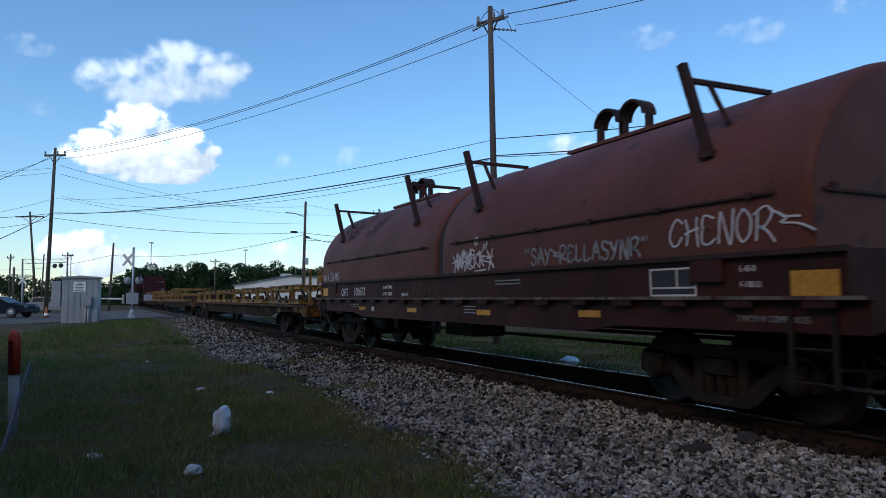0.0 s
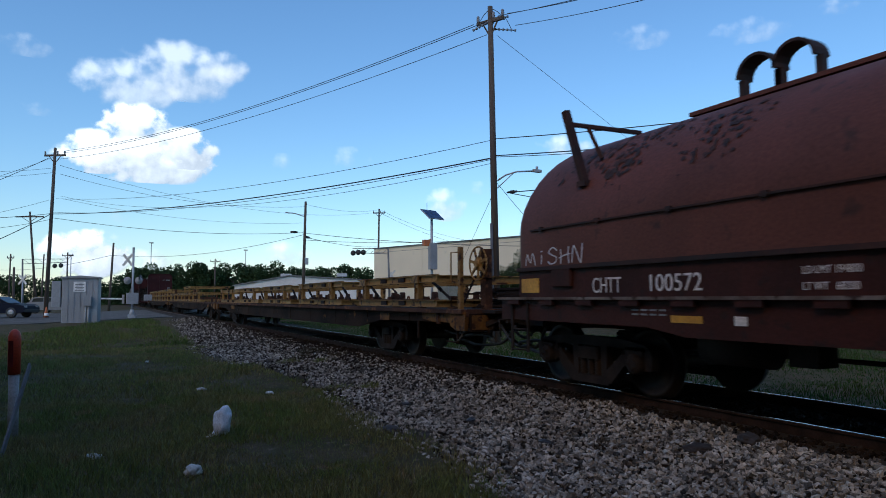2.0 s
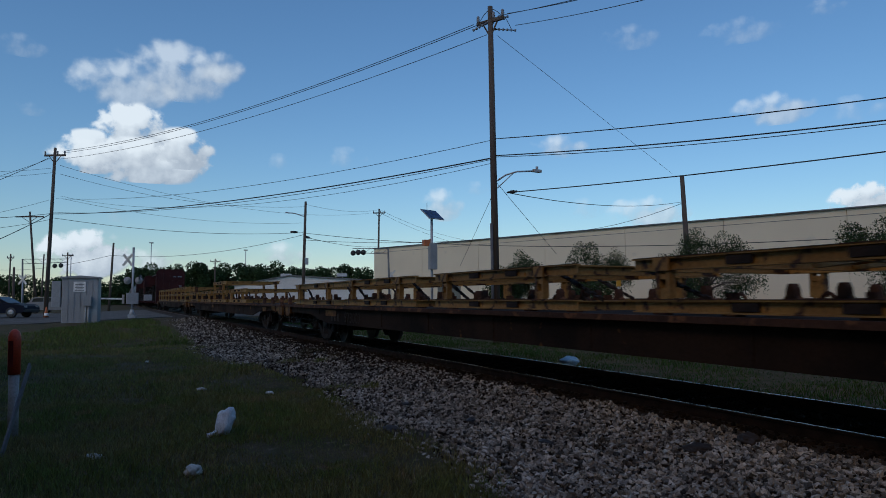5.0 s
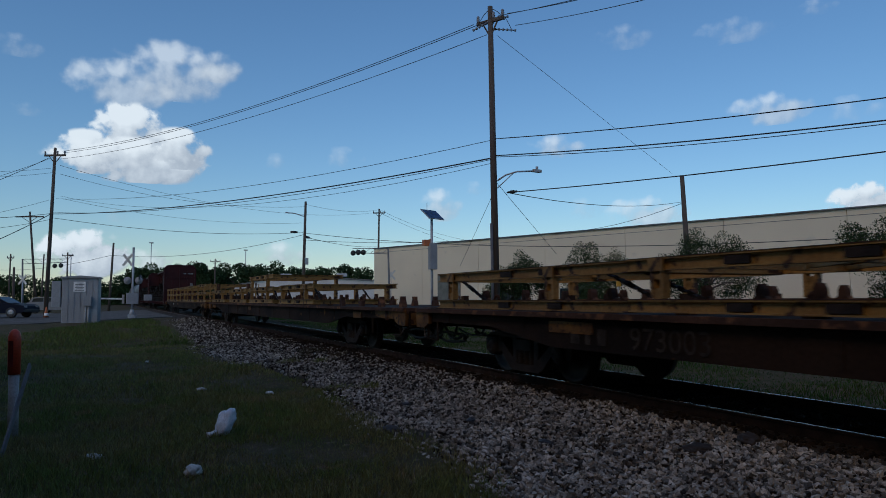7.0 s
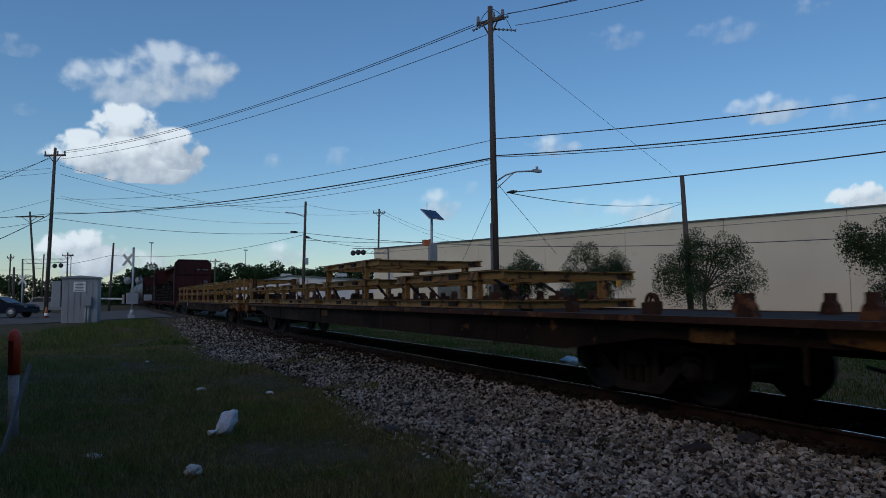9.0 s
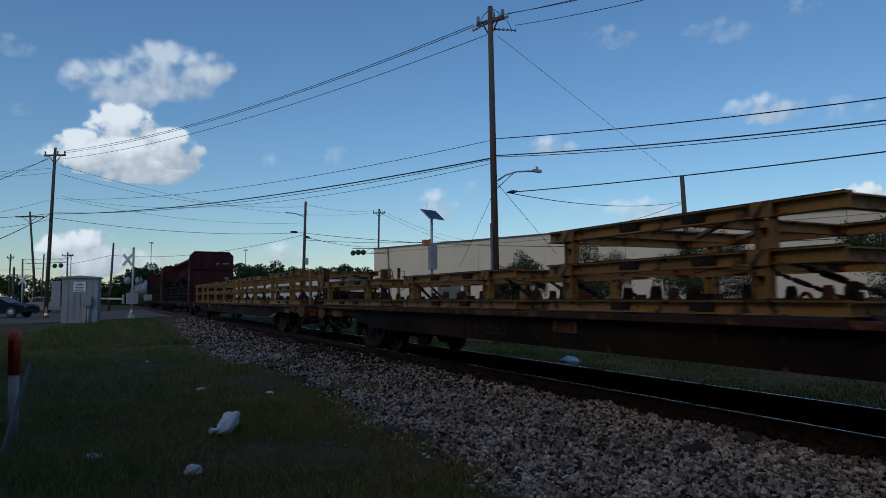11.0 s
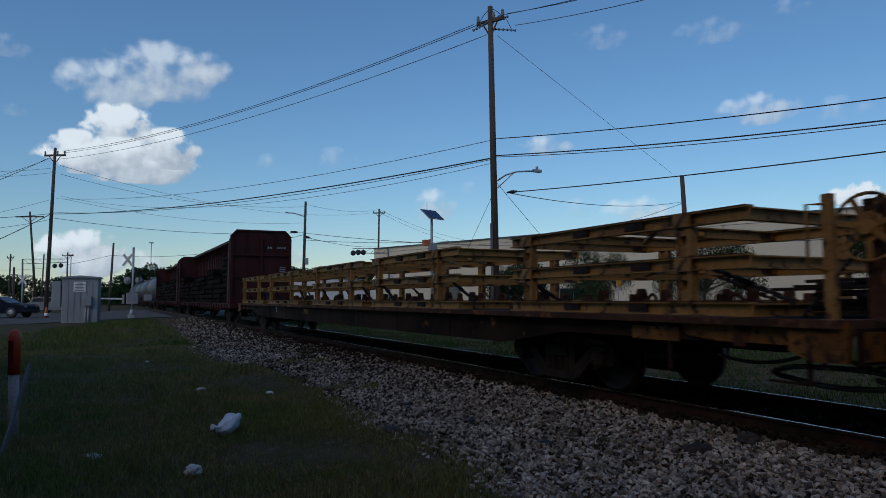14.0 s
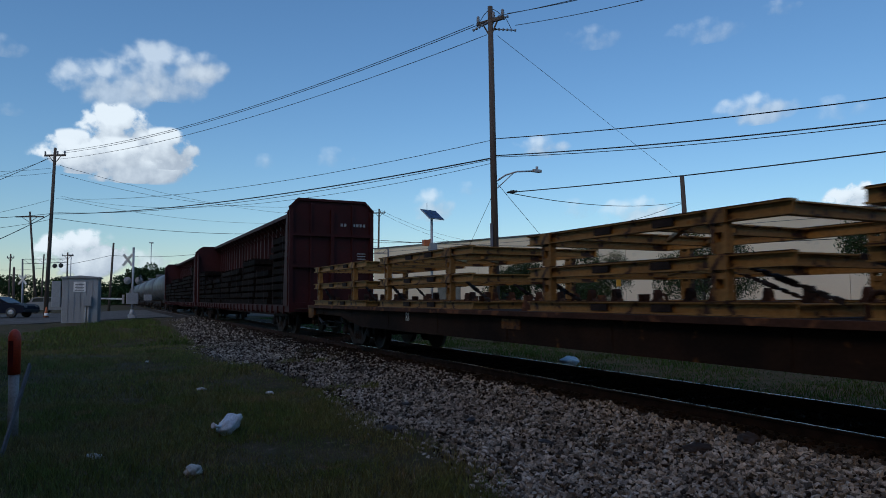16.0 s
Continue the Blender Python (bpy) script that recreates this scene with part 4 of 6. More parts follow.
    if brake:
        mx = 1 if brake < 0 else -1  # the gear stands at each car's own left
        for x in (0.75 * mx, 1.1 * mx):
            part("stake", Shape().bar((x, brake * (H + 0.5), 1.03), (x, brake * (H + 0.5), 1.38), 0.08, 0.1).bar((x, brake * (H + 0.5), 1.36), (x, brake * (H + 0.56), 1.64), 0.06, 0.08), M["truck"], car, "dark folded stake")
        rp = random.Random(31)
        for k in range(26):
            z = 1.05 + 0.028 * (k // 2)
            y = brake * (H + rp.uniform(0.35, 1.0))
            a = rp.uniform(-0.35, 0.35)
            part("tie_rod", Shape().bar((mx * (-0.55 + rp.uniform(-0.4, 0.3)), y - a, z), (mx * (1.15 + rp.uniform(-0.3, 0.05)), y + a * 0.4, z + rp.uniform(0.0, 0.06)), 0.05, 0.035), M["truck"], car, "dark steel tie rod heaped on the platform" if k == 0 else "")
        y = brake * (H + stand)
        b = Shape()
        y1 = y - brake * 0.17
        b.bar((mx * -1.17, y1, 0.97), (mx * -1.17, y1, 2.14), 0.07, 0.09)
        b.box(mx * -1.15, y1, 1.0, 0.2, 0.2, 0.06)
        b.path([(mx * -1.18, y1, 2.05), (mx * -1.3, y1 - brake * 0.12, 2.05), (mx * -1.3, y1 - brake * 0.12, 1.5), (mx * -1.18, y1, 1.45)], 0.016, 6)
        st = part("brake_stand", b, M["yellow"], car, "yellow hand brake stand")
        part("column", Shape().bar((mx * -0.75, y - 0.02, 0.95), (mx * -0.75, y - 0.02, 1.6), 0.14, 0.17).box(mx * -0.75, y - 0.02, 1.84, 0.18, 0.24, 0.52, ch=0.05), M["rust"], st, "dark rusty brake column and gear case")
        w = Shape()
        cy, cz, cx = y - 0.02, 1.84, -0.92 * mx
        n = 24
        for k in range(n):
            a0, a1 = k * math.tau / n, (k + 1) * math.tau / n
            w.rod((cx, cy + 0.3 * math.cos(a0), cz + 0.3 * math.sin(a0)), (cx, cy + 0.3 * math.cos(a1), cz + 0.3 * math.sin(a1)), 0.016, n=6)
        for k in range(7):
            a0 = k * math.tau / 7 + 0.2
            w.bar((cx, cy, cz), (cx, cy + 0.29 * math.cos(a0), cz + 0.29 * math.sin(a0)), 0.02, 0.05)
        w.rod((cx - 0.05 * mx, cy, cz), (cx + 0.2 * mx, cy, cz), 0.07)
        w.lathe([(0, 0.13), (0.02, 0.14), (0.05, 0.06)], (cx + 0.0, cy, cz), (1, 0, 0), 16)
        part("brake_wheel", w, M["yellow"], st, "spoked hand brake wheel")
        ch = Shape()
        for k in range(14):
            t = k / 13
            ch.rod((-0.9 * mx, y + 0.1 + 0.5 * t * -brake, 1.62 - 0.55 * t), (-0.9 * mx, y + 0.13 + 0.5 * t * -brake, 1.60 - 0.55 * t), 0.022, n=6)
        part("chain", ch, M["truck"], st)
    return car


A_C, B_C, C_C = 33.75, 61.45, 90.2
car_a = flat_car(A_C, -1, ((8.3, 0.9), (-10.5, 0.5)))
car_b = flat_car(B_C, 1, ((-11.2, 0.55), (1.9, 0.5), (11.5, 0.8)))
car_c = flat_car(C_C, -1, ((-12.0, 0.7), (2.2, 0.5)), 1.1)
lettering("973003", 0.26, car_a, on_side(-1.412, 7.2, 0.63), M["ghost"], squeeze=1.1)
for y, w in ((8.2, 0.18), (7.95, 0.1), (7.68, 0.16)):
    part("stencil_bar", Shape().box(-1.412, y, 0.74, 0.006, w, 0.2), M["ghost"], car_a)
lettering("940565", 0.22, car_b, on_side(-1.412, 4.36, 0.66), M["ghost"], squeeze=1.15)
lettering("R.", 0.22, car_b, on_side(-1.412, 2.68, 0.66), M["ghost"])
lettering("RI", 0.17, car_c, on_side(-1.412, 6.1, 0.78), M["white"])


RACK_W, RACK_Z = 1.32, 0.47


def rack_meshes():
    """The pieces of one yellow steel cradle frame, one layer high."""
    W, Z = RACK_W, RACK_Z
    cross = Shape().ibeam((-W, 0, 0), (W, 0, 0), h=0.13).mesh("cross_beam", M["yellow"])
    ps = Shape()
    ps.box(0.055, -0.075, -Z / 2 - 0.06, 0.1, 0.045, Z - 0.16)
    ps.box(0.055, 0.075, -Z / 2 - 0.06, 0.1, 0.045, Z - 0.16)
    ps.box(0.06, 0, -0.21, 0.09, 0.11, 0.06)
    ps.box(0.06, 0, -Z + 0.07, 0.09, 0.11, 0.12)
    ps.box(0.085, 0, -Z / 2 - 0.06, 0.02, 0.12, 0.14)
    ps.box(-0.004, 0.0, -0.075, 0.03, 0.22, 0.146)
    post = ps.mesh("post", M["yellow"])
    pocket = Shape().box(0.02, 0, 0, 0.035, 0.3, 0.085, ch=0.0).mesh("pocket", M["truck"])
    diag = Shape().bar((-W, -0.9, -0.1), (0.2, 0.9, -0.1), 0.07, 0.05).mesh("brace", M["yellow"])
    saddle = Shape().extrude([(-0.1, -0.16), (0.1, -0.16), (0.09, -0.02), (0.05, 0.02), (0.045, 0.09), (0.02, 0.14), (-0.02, 0.14), (-0.045, 0.09), (-0.05, 0.02), (-0.09, -0.02)], -0.05, 0.05, "x").mesh("saddle", M["rust"])
    ch = Shape()
    a, b = Vector((0, 0, 0)), Vector((0.12, 1.15, 0.4))
    for k in range(15):
        p, q = a.lerp(b, k / 15), a.lerp(b, (k + 1.25) / 15)
        ch.bar(p, q, 0.055 if k % 2 else 0.02, 0.02 if k % 2 else 0.055)
    ch.rod(a.lerp(b, 0.44), a.lerp(b, 0.62), 0.035, n=8)
    chain = ch.mesh("chain", M["truck"])
    return cross, post, pocket, diag, saddle, chain


RK = rack_meshes()


@functools.lru_cache(None)
def beam_meshes(L):
    side = Shape().ibeam((0, -L / 2, 0), (0, L / 2, 0), h=0.14).mesh("side_beam", M["yellow"])
    flange = Shape().box(0, 0, 0.004, 0.12, L - 0.02, 0.008).mesh("flange", M["rust"])
    return side, flange


def rack(y0, base, upper, L=4.2, near=0.8):
    """One cradle frame of the load: its leading end lies at y0; base is the level of its lower beam's top."""
    W, Z = RACK_W, RACK_Z
    side, flange = beam_meshes(L)
    cross, post, pocket, diag, saddle, chain = RK
    r = thing("cradle_frame", "weathered yellow steel cradle frame chained on a flat car", "steel frame", group="cradle frames on the flat cars")
    rng = random.Random(int(y0 * 10) + (5 if upper else 0))

    def put(nm, me, x, y, z, rz=0, up=None):
        o = new(nm, me)
        o.parent = up or r
        o.matrix_basis = pose(x, y, z, 0, 0, rz)
        return o

    for z in ((base + Z,) if upper else (base, base + Z)):
        for sx, rz in ((-W, 0), (W, 180)):
            b = put("side_beam", side, sx, 0, z, rz)
            put("flange", flange, 0, 0, 0, 0, b)
            for y in (-L / 2 + 1.55, -L / 2 + 2.65):
                put("pocket", pocket, -0.05, y + rng.uniform(-0.12, 0.12), -0.07, 0, b)
        for y in (-L / 2 + 0.06, -0.4, 1.0, L / 2 - 0.06):
            put("cross_beam", cross, 0, y, z - 0.012)
    for sx, rz in ((-W, 0), (W, 180)):
        for y in (-L / 2 + near, -L / 2 + near + 2.93):
            put("post", post, sx - (0.062 if sx < 0 else -0.062), y, base + Z, rz)
    put("brace", diag, 0, 0, base + Z)
    put("brace", diag, 0, 0.4, base + Z, 180)
    if not upper:
        for y in (-1.6, -0.9, -0.1, 0.6, 1.5):
            put("saddle", saddle, -0.85 + rng.uniform(-0.2, 0.3), y + rng.uniform(-0.2, 0.2), base + 0.02)
            put("saddle", saddle, 0.7 + rng.uniform(-0.3, 0.2), y + rng.uniform(-0.25, 0.25), base + 0.02)
        put("chain", chain, -W + 0.12, -L / 2 - 0.35, base)
        put("chain", chain, -W + 0.2, 1.2, base)
        put("chain", chain, W - 0.3, -0.6, base)
    rolling(r, y0 + L / 2)
    return r


for y in (20.9, 26.45, 31.72, 36.8):
    rack(y, 1.2, False)
rack(41.0, 1.19, False, 5.0, 1.55)
for y in (54.3, 59.6, 64.65, 70.15):
    rack(y, 1.2, False)
rack(59.55, 1.65, True)
for y in (77.0, 82.95, 87.8, 93.7, 98.8):
    rack(y, 1.18, False)
    rack(y, 1.65, True)


def centerbeam(y0, full):
    car = rolling(thing("centerbeam_car", "dark red centerbeam flat car with tall bulkheads", "freight car", group="centerbeam cars of the train"), y0)
    H = 11.7
    s = Shape()
    s.box(0, 0, 0.9, 2.9, 2 * H, 0.22)
    s.box(0, 0, 0.75, 0.7, 2 * H - 2, 0.4)
    for k in range(-13, 14):
        s.box(-1.45, k * 0.85, 0.86, 0.1, 0.1, 0.26)
    part("underframe", s, M["cbred"], car)
    for sg in (-1, 1):
        y = sg * (H - 0.12)
        b = Shape()
        b.extrude([(-1.45, 1.0), (1.45, 1.0), (1.45, 4.22), (1.15, 4.55), (-1.15, 4.55), (-1.45, 4.22)], y - 0.03, y + 0.03)
        ribs = []

        def rib(*a):
            ribs.append(Shape().box(*a))

        for x in (-1.4, 0, 1.4):
            rib(x, y + sg * 0.07, 2.6, 0.12, 0.14, 3.2)
        for x in (-0.72, 0.72):
            rib(x, y + sg * 0.05, 2.7, 0.06, 0.08, 3.4)
        for z in (1.05, 2.3, 3.35):
            rib(0, y + sg * 0.08, z, 2.9, 0.12, 0.1)
        rib(0, y + sg * 0.05, 4.52, 2.3, 0.1, 0.08)
        for x in (-1.3, 1.3):
            rib(x, y + sg * 0.05, 4.38, 0.45, 0.1, 0.07, Euler((0, radians(45 if x < 0 else -45) * -1, 0)).to_matrix())
        w = part("bulkhead", b, M["cbred"], car, "tall red bulkhead with chamfered corners")
        for f in ribs:
            part("stiffener", f, M["cbred"], w)
        for x in (-1.46, 1.46):
            part("gusset", Shape().extrude([(y, 1.0), (y - sg * 0.55, 1.0), (y - sg * 0.25, 3.9), (y, 4.15)], x - 0.03, x + 0.03, "x"), M["cbred"], w)
        t = Shape()
        for k in range(6):
            t.box(0.35 + 0.12 * k + (0.2 if k > 1 else 0), y + sg * 0.04, 3.72, 0.08, 0.01, 0.1)
        for k in range(4):
            t.box(1.05, y + sg * 0.04, 2.75 - 0.09 * k, 0.3, 0.01, 0.035)
        part("stencil", t, M["tagfade"], w, "faded white stencil marks")
        truck(car, sg * 9.0, spin=y0 < 150)
        coupler(car, sg * H, sg)
    c = Shape()
    c.box(0, 0, 4.46, 1.0, 2 * H - 0.3, 0.14)
    for k in range(-14, 15):
        c.box(0, k * 0.8, 2.7, 0.22, 0.16, 3.4)
        c.bar((-0.1, k * 0.8, 4.0), (-0.45, k * 0.8, 4.4), 0.08, 0.06)
    for z in (1.4, 2.6):
        c.box(0, 0, z, 0.12, 2 * H - 0.4, 0.1)
    part("center_beam", c, M["cbred"], car, "red center beam with upright posts")
    rng = random.Random(int(y0))
    bundle = Shape()
    for k in range(5):
        bundle.box(-0.46 + 0.23 * k, rng.uniform(-0.05, 0.05), rng.uniform(-0.012, 0.012), 0.215, 2.56, 0.18, ch=0.015)
    pm = bundle.mesh("timber", M["tieload"])
    L = thing("timber_load", "strapped stacks of dark creosoted timbers on a centerbeam car", "timber stack", group="timber loads")
    rolling(L, y0)
    for j in range(8):
        lev = 9 if j == 0 else rng.randrange(5, 8)
        for i in range(lev if full else 5):
            for sx in (-1, 1):
                o = new("timber", pm)
                o.parent = L
                o.matrix_basis = pose(sx * (0.8 + rng.uniform(-0.06, 0.06)), -H + 1.7 + 2.87 * j + rng.uniform(-0.14, 0.14), 1.12 + 0.27 * i, 0, 0, rng.uniform(-1.5, 1.5))
        sp = Shape()
        for i in range(lev if full else 5):
            for dy in (-0.9, 0, 0.9):
                sp.box(-0.82, -H + 1.7 + 2.87 * j + dy, 1.245 + 0.27 * i, 1.1, 0.09, 0.06)
        tagged(part("spacer", sp, M["tieload"], L), kind="stuff")
        for dy in (-0.7, 0.7):
            part("strap", Shape().box(-1.44, -H + 1.7 + 2.87 * j + dy, 1.0 + 0.135 * lev, 0.01, 0.03, 0.27 * lev), M["truck"], L, "dark steel strap")
    return car


for k in range(2):
    centerbeam(117.3 + 24.6 * k, True)


def tank_car(y0):
    car = rolling(thing("tank_car", "grey cylindrical tank car far down the train", "freight car", group="tank cars of the train"), y0)
    s = Shape().lathe([(-7.6, 0.3), (-7.4, 0.9), (-7.0, 1.3), (-6.5, 1.5), (6.5, 1.5), (7.0, 1.3), (7.4, 0.9), (7.6, 0.3)], (0, 0, 2.6), (0, 1, 0), 28)
    part("tank", s, M["tank"], car)
    part("dome", Shape().lathe([(0, 0.5), (0.35, 0.5), (0.42, 0.4)], (0, 0, 4.05), (0, 0, 1), 14), M["tank"], car)
    part("sill", Shape().box(0, 0, 0.95, 0.7, 16.4, 0.4).box(0, 7.8, 1.05, 2.8, 0.8, 0.1).box(0, -7.8, 1.05, 2.8, 0.8, 0.1), M["truck"], car)
    for sg in (-1, 1):
        truck(car, sg * 6.2, spin=False)
    return car


for k in range(7):
    tank_car(163.2 + 17.3 * k)


# ---- buildings ----
def frame_at(p, q):
    """Pose with its x axis from p towards q, level."""
    p, q = Vector(p), Vector(q)
    d = (q - p).normalized()
    return Matrix.Translation(p) @ Matrix.Rotation(math.atan2(d.y, d.x), 4, "Z")


def warehouse():
    at = frame_at((25.32, 65.66, 0), (39.78, 22.39, 0))
    h = thing("warehouse", "long cream tilt-up concrete warehouse with dark coping", "building", at)
    L, HT = 80.0, 6.72
    w = Shape()
    n = 11
    for k in range(n):
        a, b = L * k / n, L * (k + 1) / n
        p = new("panel", Shape().box((a + b) / 2, 0.1, HT / 2, b - a - 0.025, 0.2, HT, ch=0.012).mesh("panel", M["wall"]))
        p.parent = h
    part("wall", Shape().box(L / 2, 15.2, HT / 2, L - 0.1, 29.8, HT - 0.1), M["wall"], h)
    part("coping", Shape().box(L / 2, 0.05, HT + 0.03, L + 0.1, 0.4, 0.08), M["cap"], h, "dark metal coping")
    part("joint_line", Shape().box(L / 2, -0.006, HT - 0.42, L, 0.02, 0.03), M["cap"], h)
    for u, z, ww, hh in ((10.9, 2.44, 2.92, 2.5), (24.54, 1.3, 2.6, 2.0), (18.26, 1.2, 2.2, 2.0)):
        f = part("window", Shape().box(u, -0.02, z, ww, 0.08, hh), M["cap"], h, "dark framed ground-floor window")
        for k in (-1, 1):
            part("pane", Shape().box(u + k * ww / 4, -0.07, z, ww / 2 - 0.1, 0.03, hh - 0.16), M["glass"] if u > 12 else M["frosted"], f)
    return h


warehouse()


def shed():
    at = frame_at((19.42, 113.54, 0), (45.0, 100.5, 0))
    h = thing("metal_shed", "low pale metal building with a shallow gable roof", "building", at)
    part("wall", Shape().extrude([(0, 0), (29, 0), (29, 4.0), (9, 5.2), (0, 3.7)], 0, 18, "y"), M["shed"], h)
    part("roof", Shape().extrude([(-0.3, 3.66), (9, 5.24), (29.3, 4.02), (29.3, 4.16), (9, 5.4), (-0.3, 3.8)], -0.3, 18.3, "y"), M["cap"], h)
    for x in (7.5, 17.0):
        part("roof_unit", Shape().box(x, 4, 5.5, 1.6, 1.2, 0.5), M["metal"], h, "rooftop air unit")
    return h


shed()


# ---- poles and wires ----
def pole(top, base, r, label, arm=0.0, arm_dir=(1, 0, 0), group="utility poles", insul=True):
    t, b = Vector(top), Vector(base)
    b.z = min(b.z, 0.0) - 0.2
    h = thing("utility_pole", label, "utility pole", Matrix.Translation(b), group)
    part("shaft", Shape().rod((0, 0, 0), t - b, r * 1.25, r * 0.8, n=14), M["wood"], h)
    if arm:
        d = Vector(arm_dir).normalized()
        c = t - b - Vector((0, 0, 0.55))
        part("crossarm", Shape().bar(c - d * arm / 2, c + d * arm / 2, 0.1, 0.13).bar(c - d * arm * 0.3, c - Vector((0, 0, 0.6)), 0.03, 0.05).bar(c + d * arm * 0.3, c - Vector((0, 0, 0.6)), 0.03, 0.05), M["wood"], h)
        if insul:
            for k in (-0.46, 0.46, 0.12):
                q = c + d * arm * k + Vector((0, 0, 0.06))
                part("insulator", Shape().lathe([(0, 0.03), (0.05, 0.07), (0.08, 0.04), (0.12, 0.075), (0.16, 0.04), (0.2, 0.07), (0.26, 0.03)], q, (0, 0, 1), 10), M["insul"], h, "grey insulator")
    return h


main = pole((12.47, 20.58, 12.28), (12.59, 20.52, -0.17), 0.115, "tall weathered wooden utility pole with crossarm and street light", 1.15, (0.5, -1, 0))
LB = Vector((12.59, 20.52, -0.17))
LB.z = -0.2
lt = Shape().path([Vector(p) - LB for p in ((12.65, 20.49, 5.97), (12.92, 20.35, 6.18), (13.29, 20.17, 6.30), (13.82, 19.90, 6.32))], 0.03)
lt.path([Vector(p) - LB for p in ((12.64, 20.49, 5.70), (13.16, 20.23, 6.24))], 0.018)
lamp = part("lamp_arm", lt, M["metal"], main, "curved metal street light arm")
hd = Vector((13.93, 19.84, 6.32)) - LB
part("lamp_head", Shape().box(hd.x, hd.y, hd.z, 0.36, 0.17, 0.09, ch=0.04).rod(hd + Vector((0, 0, 0.03)), hd + Vector((0, 0, 0.16)), 0.05), M["metal"], lamp, "grey cobra-head lamp")
part("conduit", Shape().rod((-0.19, -0.06, 0.5), (-0.23, -0.06, 4.6), 0.05), M["grey"], main)
lp = Shape()
for (a, c) in (((12.02, 20.81, 11.65), (12.95, 20.34, 11.94)), ((12.48, 20.58, 11.58), (13.16, 20.23, 11.60))):
    a, c = Vector(a) - LB, Vector(c) - LB
    lp.path([a.lerp(c, k / 8) + Vector((0, 0, 0.55 * math.sin(k / 8 * math.pi))) for k in range(9)], 0.012, 6)
part("jumper", lp, M["wire"], main, "looped jumper cable")
si = Shape()
for a, c in (((12.63, 20.50, 11.60), (13.29, 20.16, 11.55)), ((12.56, 20.54, 11.94), (13.04, 20.29, 12.07)), ((12.41, 20.62, 11.86), (11.92, 20.86, 11.56))):
    a, c = Vector(a) - LB, Vector(c) - LB
    dd = (c - a).normalized()
    for k in range(6):
        q = a.lerp(c, k / 5)
        si.rod(q - dd * 0.03, q + dd * 0.03, 0.05, n=8)
    si.rod(a, c, 0.02, n=6)
part("string_insulator", si, M["insul"], main)

pole((-3.25, 55.18, 12.51), (-3.49, 55.30, 0.30), 0.12, "leaning wooden utility pole with crossarm near the crossing", 1.6, (1, -0.6, 0))
pole((29.45, 27.65, 8.50), (29.73, 27.51, 0.95), 0.15, "plain wooden guy pole beside the warehouse")
p540 = pole((15.66, 57.11, 10.01), (15.48, 57.20, 0.64), 0.125, "wooden pole with a small street light")
B5 = Vector((15.48, 57.20, 0.64))
B5.z = -0.2
part("lamp_arm", Shape().path([Vector(p) - B5 for p in ((15.63, 57.13, 8.67), (14.83, 57.53, 8.97), (14.09, 57.91, 9.07))], 0.04), M["metal"], p540, "thin street light arm")
part("meter_box", Shape().box(*(Vector((15.75, 57.07, 4.78)) - B5), 0.3, 0.3, 0.55), M["metal"], p540)
pole((32.42, 82.24, 13.33), (32.24, 82.33, 0.09), 0.13, "distant wooden pole with crossarm", 1.6, (1, -0.5, 0))
pole((19.54, 135.92, 9.36), (19.50, 135.95, 0.94), 0.13, "distant wooden pole with crossarm", 2.0, (1, -0.5, 0))
pole((1.03, 80.27, 7.66), (0.74, 80.41, 0.38), 0.115, "plain wooden pole by the crossing")
pole((-7.13, 84.42, 11.08), (-6.10, 83.89, 0.30), 0.115, "wooden pole with street light", 3.0, (1, -0.5, 0), insul=False)
pole((-6.23, 92.94, 7.02), (-6.37, 93.01, 0.62), 0.09, "plain wooden pole beyond the road")
pole((-11.62, 112.51, 8.06), (-11.70, 112.55, 0.46), 0.11, "plain wooden pole beyond the road", 1.0, (1, -0.5, 0))
pole((-5.10, 126.02, 9.31), (-5.07, 126.01, 0.70), 0.13, "distant wooden pole with crossarm", 1.8, (1, -0.5, 0))
pole((-8.20, 82.72, 5.00), (-8.15, 82.69, 0.76), 0.13, "short wooden pole beyond the road")
for tx in ((15.54, 261.39, 21.73), (45.79, 245.99, 18.92), (-8.34, 228.66, 14.77)):
    solid("radio_mast", Shape().rod((tx[0], tx[1], 0), tx, 0.16, 0.12, n=6).box(tx[0], tx[1], tx[2], 1.4, 0.5, 0.4), M["metal"], "thin distant floodlight mast", "mast")


def wire(p, q, sag, r=0.014):
    cu = bpy.data.curves.new("power_line", "CURVE")
    cu.dimensions, cu.bevel_depth, cu.bevel_resolution, cu.use_fill_caps = "3D", r, 1, True
    sp = cu.splines.new("POLY")
    n = 24
    sp.points.add(n)
    p, q = Vector(p), Vector(q)
    for k in range(n + 1):
        t = k / n
        v = p.lerp(q, t) - Vector((0, 0, 4 * sag * t * (1 - t)))
        sp.points[k].co = (*v, 1)
    cu.materials.append(M["wire"])
    return tagged(new("power_line", cu), "thin black overhead cable between poles", "cable", "overhead cables")


